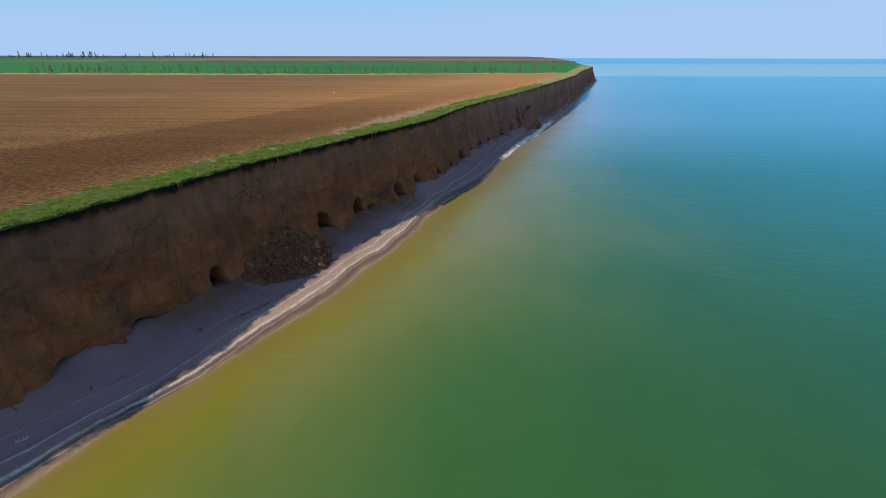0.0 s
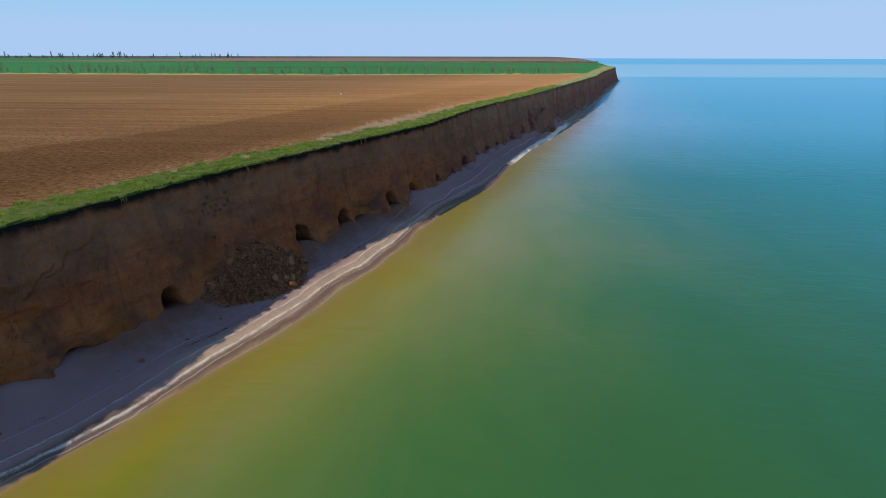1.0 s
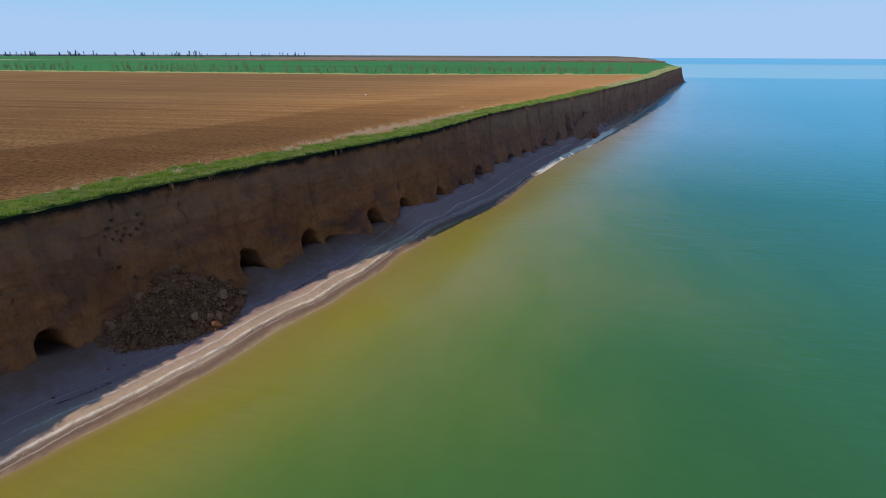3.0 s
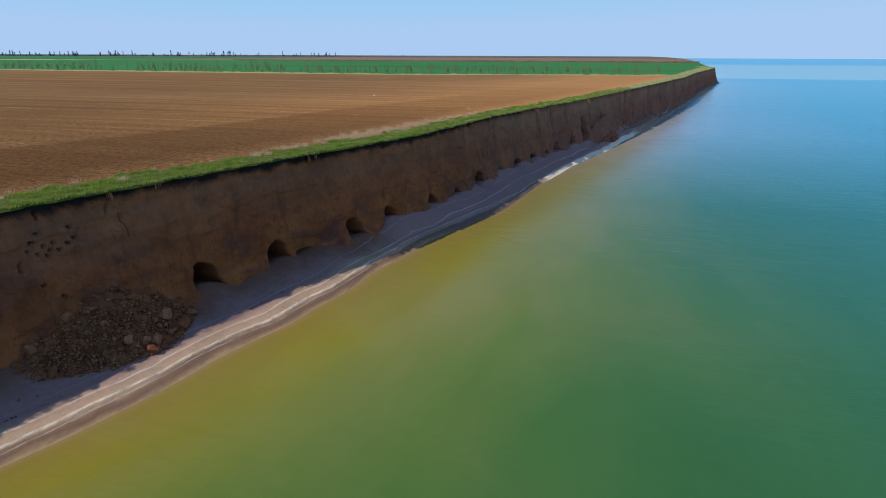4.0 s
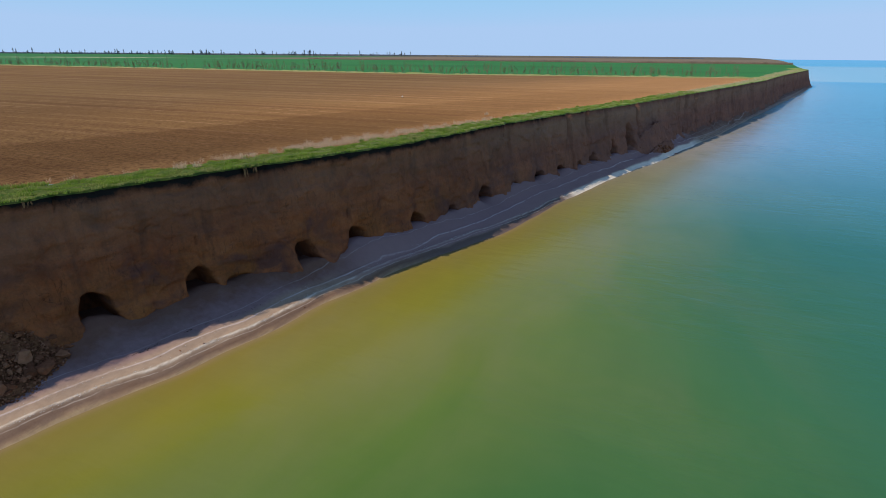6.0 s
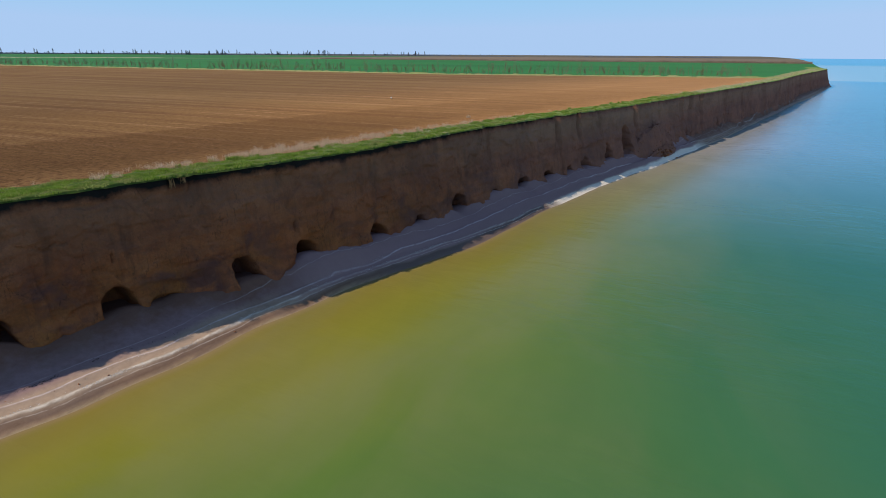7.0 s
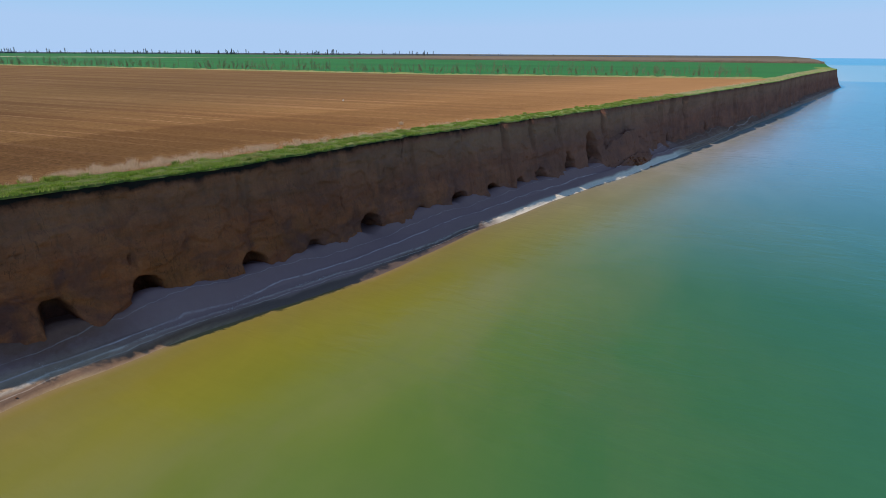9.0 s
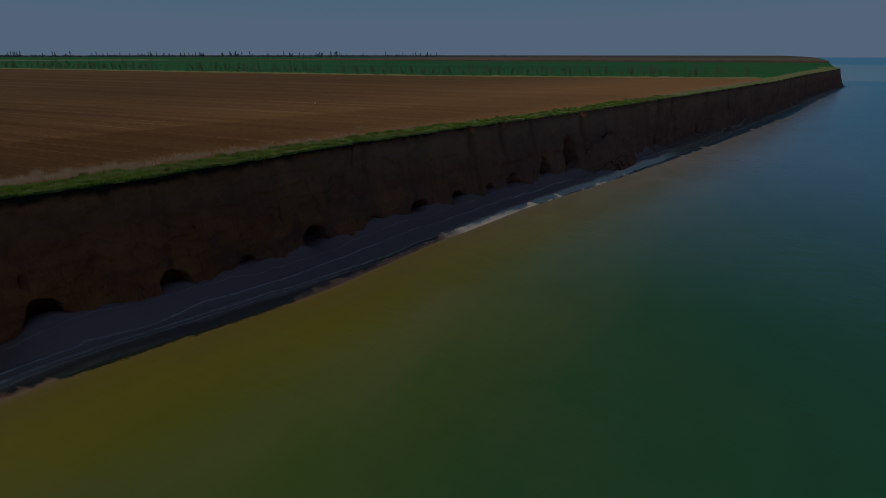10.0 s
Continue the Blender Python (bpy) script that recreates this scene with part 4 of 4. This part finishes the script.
def rubble(label, y0, y1, reach, high, big, small, seed, lead, soil, toe=None):
    """A fan of fallen loam: a mound, clods lying on it (round its toe, where one is named) and fine crumbs."""
    r = random.Random(seed)
    root = new("rubble_pile", None)
    tagged(root, label, "rubble")
    ys, ds = np.arange(y0 - 0.5, y1 + 0.51, 0.1), np.linspace(-2.2, reach + 0.6, 70)
    Y, D = np.meshgrid(ys, ds, indexing="ij")
    foot = np.interp(Y, fine_y, rim_line) + lean(Y) + 0.3
    base = beach_z(water_x(Y) - foot - D, np.maximum(water_x(Y) - foot + 0.3, 1.2), Y)
    Z = base + pile_height(Y - lead * D, D, y0, y1, reach, high) + 0.20 * fbm(Y / 0.8, D / 0.8, seed, 4) + 0.10 * np.abs(fbm(Y / 0.3, D / 0.3, seed + 9, 2)) - 0.22 - 0.35 * step(0.25, 0.0, pile_height(Y - lead * D, D, y0, y1, reach, high))
    mound = grid("mound", foot + D, Y, Z, soil, (Y, top_z(Y) - Z))
    mound.parent = root
    edge = lambda y: float(np.interp(y, fine_y, rim_line) + lean(np.array(y))) + 0.3
    heap = lambda y, d: float(pile_height(np.array(y - lead * d), np.array(d), y0, y1, reach, high)) + ground_at(edge(y) + d, y)
    made = 0
    while made < big:
        y, d = r.uniform(y0, y1), (reach + 0.7) * (r.random() ** 1.1) - 1.2
        if float(pile_height(np.array(y - lead * d), np.array(d), y0, y1, reach, high)) < 0.05 and r.random() > 0.12:
            continue
        s = 0.11 + 0.20 * r.random() ** 1.5 + (0.55 * r.random() ** 1.6 if r.random() < 0.2 else 0)
        if toe:
            y, d = toe[0] + r.gauss(0, 1.3), toe[1] + r.gauss(0, 0.3)
            s *= 1.25
        if float(pile_height(np.array(y - lead * d), np.array(d), y0, y1, reach, high)) < 0.2:
            s = min(s, 0.16)
        ob = new("clod", LUMPS[r.randrange(9)])
        ob.matrix_world = pose(edge(y) + d, y, heap(y, d) - 0.15 + s * 0.25, r.uniform(-40, 40), r.uniform(-40, 40), r.uniform(0, 360)) @ Matrix.Diagonal((s * r.uniform(0.8, 1.3), s * r.uniform(0.8, 1.2), s, 1))
        ob.parent = root
        made += 1
    verts, faces = [], []
    shape = LUMPS[8]
    pv = [v.co.copy() for v in shape.vertices]
    pf = [tuple(p.vertices) for p in shape.polygons]
    for _ in range(small):
        y, d = r.uniform(y0 - 0.8, y1 + 0.8), reach * 1.15 * (r.random() ** 0.8) - 1.2
        ph = float(pile_height(np.array(y - lead * d), np.array(d), y0, y1, reach, high))
        if ph <= 0.01 and r.random() > 0.08:
            continue
        s = 0.035 + 0.14 * r.random() ** 1.7
        m = pose(edge(y) + d, y, heap(y, d) - 0.13 + s * 0.3, r.uniform(0, 360), r.uniform(0, 360), 0) @ Matrix.Diagonal((s, s, s * 0.8, 1))
        i = len(verts)
        verts += [m @ p for p in pv]
        faces += [tuple(q + i for q in f) for f in pf]
    crumbs = soup("crumbs", verts, faces, M_BOULDER)
    crumbs.parent = root
    tagged(crumbs, "fine loam crumbs", kind="stuff")
    return root


rubble("fan of fallen brown loam clods at the cliff's foot", 47.3, 60.8, 4.5, 3.2, 290, 6500, 5, -0.25, M_MOUND)
rubble("fan of fallen loam with pale clods beside the water", 160.0, 186.0, 2.5, 5.4, 34, 320, 6, 0.15, M_CLIFF, (171.0, 1.7))


# ---- things on the beach ----
def crate_wood(x, y):
    """A weathered pallet piece washed up: two runners with boards nailed across."""
    root = new("driftwood_pallet", None)
    for off in (-0.2, 0.2):
        bm = bmesh.new()
        bmesh.ops.create_cube(bm, size=1, matrix=pose(0, off, 0.04) @ Matrix.Diagonal((0.95, 0.08, 0.08, 1)))
        bmesh.ops.bevel(bm, geom=bm.edges[:], offset=0.01, segments=1, affect="EDGES")
        part("runner", bm, M_WOOD, root)
    for k in range(4):
        bm = bmesh.new()
        bmesh.ops.create_cube(bm, size=1, matrix=pose(-0.36 + k * 0.24, 0, 0.095, 0, 0, rng.uniform(-3, 3)) @ Matrix.Diagonal((0.13, 0.52, 0.024, 1)))
        bmesh.ops.bevel(bm, geom=bm.edges[:], offset=0.006, segments=1, affect="EDGES")
        part("board", bm, M_WOOD, root)
    root.matrix_world = pose(x, y, ground_at(x, y) + 0.02, 4, 8, 55) @ Matrix.Diagonal((0.72, 0.72, 0.72, 1))
    return tagged(root, "weathered pale wooden pallet piece on grey sand", "driftwood")


crate_wood(-24.3, 26.6)


def beach_stone(x, y, s, n):
    ob = new("beach_stone", LUMPS[n % 9])
    ob.matrix_world = pose(x, y, ground_at(x, y) + s * 0.3, 10 * n, 5, 61 * n) @ Matrix.Diagonal((s, s * 0.8, s, 1))
    return tagged(ob, "dark loam stone lying on the beach sand", "stone", "beach stones")


STONES = [(-19.8, 39.6, 0.24), (-20.6, 38.2, 0.10), (-22.0, 35.4, 0.11), (-18.2, 43.0, 0.12), (-17.2, 46.5, 0.13), (-16.6, 47.2, 0.1), (-21.2, 33.0, 0.09), (-9.2, 62.4, 0.09), (-7.9, 65.2, 0.11), (-8.6, 63.6, 0.08),
          (-24.0, 29.6, 0.1), (-23.2, 31.3, 0.12), (-5.0, 74.0, 0.09), (-6.9, 73.2, 0.1), (27.2, 176.4, 0.35), (26.6, 175.0, 0.4), (26.0, 177.2, 0.3), (27.6, 178.4, 0.3)]
for n, (x, y, s) in enumerate(STONES):
    beach_stone(x, y, s, n)


def wrack():
    """Broken shells and weed crumbs in lines along the beach."""
    verts, faces = [], []
    for _ in range(9000):
        y = rng.uniform(22, 150)
        line = float(rng.choice((upper_wrack, lower_wrack, lower_wrack))(np.array(y)))
        x = float(water_x(np.array(y))) - line - 0.12 * float(fbm(np.array(y / 4.0), np.array(3.0), 171, 3)) + rng.gauss(0, 0.10)
        z, s = ground_at(x, y), rng.uniform(0.012, 0.032)
        a = rng.uniform(0, 6.283)
        i = len(verts)
        for q in range(4):
            b = a + q * 1.571
            verts.append((x + math.cos(b) * s * rng.uniform(0.6, 1.2), y + math.sin(b) * s, z + 0.01 + rng.uniform(0, 0.02)))
        verts.append((x, y, z + 0.03 + s * 0.6))
        faces += [(i, i + 1, i + 4), (i + 1, i + 2, i + 4), (i + 2, i + 3, i + 4), (i + 3, i, i + 4)]
    ob = soup("shell_wrack", verts, faces, M_SHELL)
    return tagged(ob, "broken pale shells and dark weed crumbs on sand", "shells", kind="stuff")


def weed_line():
    """A broken line of dark dried weed and clods high on the beach."""
    verts, faces = [], []
    pv = [v.co.copy() for v in LUMPS[8].vertices]
    pf = [tuple(p.vertices) for p in LUMPS[8].polygons]
    for _ in range(1500):
        y = rng.choice((rng.uniform(51, 68), rng.uniform(31, 47), rng.uniform(24, 100)))
        if value_noise(np.array(y / 0.9), np.array(7.0), 191) < 0.42:
            continue
        x = float(water_x(np.array(y))) - 3.3 - 0.5 * float(fbm(np.array(y / 6.0), np.array(2.0), 193, 3)) + rng.gauss(0, 0.07)
        s = rng.uniform(0.02, 0.06)
        m = pose(x, y, ground_at(x, y) + s * 0.2, rng.uniform(0, 360), rng.uniform(0, 360), 0) @ Matrix.Diagonal((s, s, s * 0.6, 1))
        i = len(verts)
        verts += [m @ p for p in pv]
        faces += [tuple(q + i for q in f) for f in pf]
    ob = soup("weed_wrack", verts, faces, M_WEED)
    return tagged(ob, "broken line of dark dried weed on sand", "seaweed", kind="stuff")


M_WEED = plain_mat("dried_weed", (0.035, 0.026, 0.02), (0.09, 0.065, 0.045), 0.3, bump=0.0)
weed_line()
M_SHELL = blade_mat("shell_bits", (0.30, 0.25, 0.21), (0.55, 0.50, 0.44), (0.72, 0.68, 0.62), 0)
wrack()

stone_y = 157.0
stone = new("field_stone", LUMPS[2].copy())
stone.data.materials[0] = plain_mat("pale_stone", (0.52, 0.46, 0.38), (0.70, 0.64, 0.54), 0.2, bump=0.02)
stone.matrix_world = pose(-34.3, stone_y, 12.1) @ Matrix.Diagonal((0.32, 0.3, 0.3, 1))
tagged(stone, "single pale stone on the tilled brown field", "stone")


M_ROOT = plain_mat("dry_roots", (0.22, 0.10, 0.04), (0.36, 0.18, 0.08), 0.3, bump=0.0)


def hanging_roots(y, length, n):
    """Dry roots and turf that hang over the rim."""
    root = new("hanging_turf", None)
    r = random.Random(n)
    bm = bmesh.new()
    for _ in range(14):
        a, w, l = r.uniform(-0.35, 0.35), r.uniform(0.010, 0.024), length * r.uniform(0.4, 1.0)
        v = [bm.verts.new(p) for p in ((0, a - w, 0), (0, a + w, 0), (0.06, a + w + r.uniform(-.1, .1), -l * 0.6), (0.06, a - w, -l * 0.6), (r.uniform(0, 0.08), a + r.uniform(-.15, .15), -l))]
        bm.faces.new(v[:4])
        bm.faces.new((v[3], v[2], v[4]))
    part("roots", bm, M_ROOT, root)
    bm = bmesh.new()
    bmesh.ops.create_icosphere(bm, subdivisions=2, radius=0.3)
    for v in bm.verts:
        v.co.x *= 0.6
        v.co.z *= 0.4
        v.co *= 1 + 0.3 * noise.noise(v.co * 5 + Vector((n, 0, 0)))
    part("turf", bm, M_VERGE, root)
    root.matrix_world = pose(float(rim_x(np.array(y))) + 0.16, y, float(top_z(np.array(y))) - 0.02, 0, 0, 0)
    return tagged(root, "hanging dry roots and turf over the dark rim", "turf", "hanging turf")


for n, (y, l) in enumerate(((57.2, 0.9), (60.7, 0.6), (75.5, 1.1), (76.4, 0.7), (44.2, 0.5))):
    hanging_roots(y, l, n)


# ---- trees ----
def bare_tree(seed, high):
    """A leafless young tree: a tapered trunk, limbs and a mist of twigs."""
    r = random.Random(seed)
    root = new("bare_tree", None)

    def stick(bm, a, b, ra, rb, sides):
        way = (b - a).normalized()
        side = way.orthogonal().normalized()
        other = way.cross(side)
        rings = []
        for p, rad in ((a, ra), (b, rb)):
            rings.append([bm.verts.new(p + (side * math.cos(q * 6.283 / sides) + other * math.sin(q * 6.283 / sides)) * rad) for q in range(sides)])
        for q in range(sides):
            bm.faces.new((rings[0][q], rings[0][(q + 1) % sides], rings[1][(q + 1) % sides], rings[1][q]))

    trunk, limbs, twigs = bmesh.new(), bmesh.new(), bmesh.new()
    stems = r.choice((1, 1, 2, 3))
    for _ in range(stems):
        p = Vector((r.uniform(-0.25, 0.25), r.uniform(-0.25, 0.25), -0.1))
        way = Vector((r.uniform(-0.16, 0.16) * stems, r.uniform(-0.16, 0.16) * stems, 1)).normalized()
        seg, rad = high * r.uniform(0.8, 1.0) / 5, 0.05 * high / 4
        for k in range(5):
            q = p + way * seg
            stick(trunk, p, q, rad, rad * 0.72, 6)
            if k > 0:
                for _ in range(r.randint(2, 4)):
                    w = (way + Vector((r.gauss(0, 0.6), r.gauss(0, 0.6), r.uniform(0, 0.4)))).normalized()
                    e = q + w * high * r.uniform(0.14, 0.30)
                    stick(limbs, q, e, rad * 0.45, rad * 0.2, 4)
                    for _ in range(r.randint(3, 6)):
                        w2 = (w + Vector((r.gauss(0, 0.5), r.gauss(0, 0.5), r.gauss(0.15, 0.4)))).normalized()
                        s = q.lerp(e, r.uniform(0.3, 1.0))
                        stick(twigs, s, s + w2 * high * r.uniform(0.06, 0.16), 0.022, 0.008, 3)
            p, rad = q, rad * 0.72
            way = (way + Vector((r.gauss(0, 0.12), r.gauss(0, 0.12), 0.05))).normalized()
    part("trunk", trunk, M_TWIG, root)
    tagged(part("limbs", limbs, M_TWIG, root), kind="stuff")
    tagged(part("twigs", twigs, M_TWIG, root), kind="stuff")
    return tagged(root, "leafless young tree in a row at the field's end", "tree", "windbreak trees")


M_TWIG = plain_mat("twigs", (0.17, 0.135, 0.085), (0.28, 0.22, 0.145), 0.5, bump=0.0)
bare = [bare_tree(40 + n, h) for n, h in enumerate((4.2, 3.4, 4.8, 3.8, 2.8, 5.2))]
x = -455.0
spots = []
while x < 52:
    dense = value_noise(np.array(x / 22.0), np.array(0.0), 161)
    x += rng.uniform(0.7, 2.2) if dense > 0.42 else rng.uniform(2.5, 7.0)
    spots.append((x, float(field_end(np.array(x))) + rng.uniform(0.8, 3.4), rng.uniform(0.75, 1.25)))
for n, (x, y, s) in enumerate(spots):
    m = pose(x, y, float(top_z(np.array(y))), 0, 0, rng.uniform(0, 360))
    if n < len(bare):
        bare[n].matrix_basis = m @ Matrix.Diagonal((s, s, s, 1))
    else:
        c = copy_thing(bare[n % len(bare)], m)
        c.scale = (s, s, s)


def poplar(seed, high, wide):
    """A slim far tree: trunk and a narrow crown of small clumps."""
    r = random.Random(seed)
    root = new("poplar", None)
    bm = bmesh.new()
    bmesh.ops.create_cone(bm, cap_ends=True, segments=6, radius1=0.35, radius2=0.08, depth=high * 0.8, matrix=Matrix.Translation((0, 0, high * 0.4)))
    part("trunk", bm, M_BARK, root)
    bm = bmesh.new()
    for _ in range(70):
        t = r.uniform(0.12, 1.0)
        rad = wide * (math.sin(math.pi * min(1, t * 0.9 + 0.08)) ** 0.7) * r.uniform(0.2, 1.0)
        a = r.uniform(0, 6.283)
        c = Vector((math.cos(a) * rad, math.sin(a) * rad, high * t))
        m = Matrix.Translation(c) @ Euler((r.uniform(0, 6), r.uniform(0, 6), 0)).to_matrix().to_4x4() @ Matrix.Diagonal((0.7, 0.7, 1.2, 1))
        bmesh.ops.create_cone(bm, segments=4, radius1=r.uniform(0.5, 1.1), radius2=0.05, depth=r.uniform(0.9, 1.9), cap_ends=True, matrix=m)
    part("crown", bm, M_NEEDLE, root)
    return tagged(root, "slim dark poplar far off on the plain", "tree", "far poplars")


def wood_line(x):
    return float(np.interp(x, [-4300, -3500, -900, 400], [800, 1100, 2150, 2200]))


pops = [poplar(70 + n, h, w) for n, (h, w) in enumerate(((15, 2.0), (12, 2.4), (18, 2.2), (10, 3.0)))]
spots = []
for _ in range(78):
    x = rng.uniform(-3100, -900)
    for _ in range(rng.choice((1, 1, 2, 3))):
        xx = x + rng.uniform(-25, 25)
        spots.append((xx, wood_line(xx) - rng.uniform(60, 200)))
for _ in range(14):
    x = rng.uniform(-800, 60)
    spots.append((x, rng.uniform(2000, 2100)))
for n, (x, y) in enumerate(spots):
    s = rng.uniform(0.8, 1.25) if x < -880 else rng.uniform(0.35, 0.6)
    m = pose(x, y, float(top_z(np.array(y))), 0, 0, rng.uniform(0, 360))
    if n < 4:
        pops[n].matrix_basis = m @ Matrix.Diagonal((s, s, s, 1))
    else:
        c = copy_thing(pops[n % 4], m)
        c.scale = (s, s, s)


# the woods' colour is lightened and blued to carry the haze
M_WOODS = plain_mat("hazed_bare_woods", (0.105, 0.122, 0.150), (0.150, 0.162, 0.185), 20.0, bump=0.0)


def far_woods():
    """The low dark line of woods along the plain's end."""
    verts, faces = [], []
    pv = [v.co.copy() for v in LUMPS[7].vertices]
    pf = [tuple(p.vertices) for p in LUMPS[7].polygons]
    for _ in range(3400):
        x = rng.uniform(-4300, 150)
        y = wood_line(x) + rng.uniform(0, 260) + 120 * float(fbm(np.array(x / 600), np.array(0.0), 181, 2))
        if x > -900 and value_noise(np.array(x / 90.0), np.array(3.0), 183) < 0.5:
            continue
        s = rng.uniform(2.8, 4.6) * float(np.interp(x, [-1100, -600], [1.0, 0.45]))
        m = Matrix.Translation((x, y, 12.0 + s * 0.2)) @ Euler((rng.uniform(0, 6), rng.uniform(0, 6), 0)).to_matrix().to_4x4() @ Matrix.Diagonal((s * 2.2, s * 1.6, s, 1))
        i = len(verts)
        verts += [m @ p for p in pv]
        faces += [tuple(q + i for q in f) for f in pf]
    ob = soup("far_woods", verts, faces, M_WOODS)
    return tagged(ob, "low dark line of far woods on the plain", "woods", kind="stuff")


far_woods()


def far_windbreak():
    """Bare trees and scrub along the far end of the wheat, from the cliff's edge inland."""
    verts, faces = [], []
    for _ in range(16000):
        x = 166 - 700 * rng.random() ** 1.3
        tall = float(np.interp(x, [-500, -150, 166], [2.0, 2.8, 3.6])) * rng.uniform(0.45, 1.0) * (0.75 + 0.4 * float(value_noise(np.array(x / 9.0), np.array(0.0), 211)))
        y, z = 852 + rng.uniform(0, 10), 11.9
        a, r, t = rng.uniform(0, 6.283), rng.uniform(0.04, 0.12), rng.uniform(-1.2, 1.2)
        dx, dy = math.cos(a) * r, math.sin(a) * r
        i = len(verts)
        verts += [(x - dx, y - dy, z), (x + dx, y + dy, z), (x + t + dx * 1.4, y + dy * 1.4, z + tall * 0.6), (x + t - dx * 1.4, y - dy * 1.4, z + tall * 0.6), (x + t * 1.5, y, z + tall)]
        faces += [(i, i + 1, i + 2, i + 3), (i + 3, i + 2, i + 4)]
    ob = soup("far_windbreak", verts, faces, M_SCRUB)
    return tagged(ob, "brown bare scrub and trees beyond the wheat", "scrub", kind="stuff")


M_SCRUB = plain_mat("bare_scrub", (0.25, 0.175, 0.125), (0.36, 0.26, 0.19), 8.0, bump=0.0)
far_windbreak()
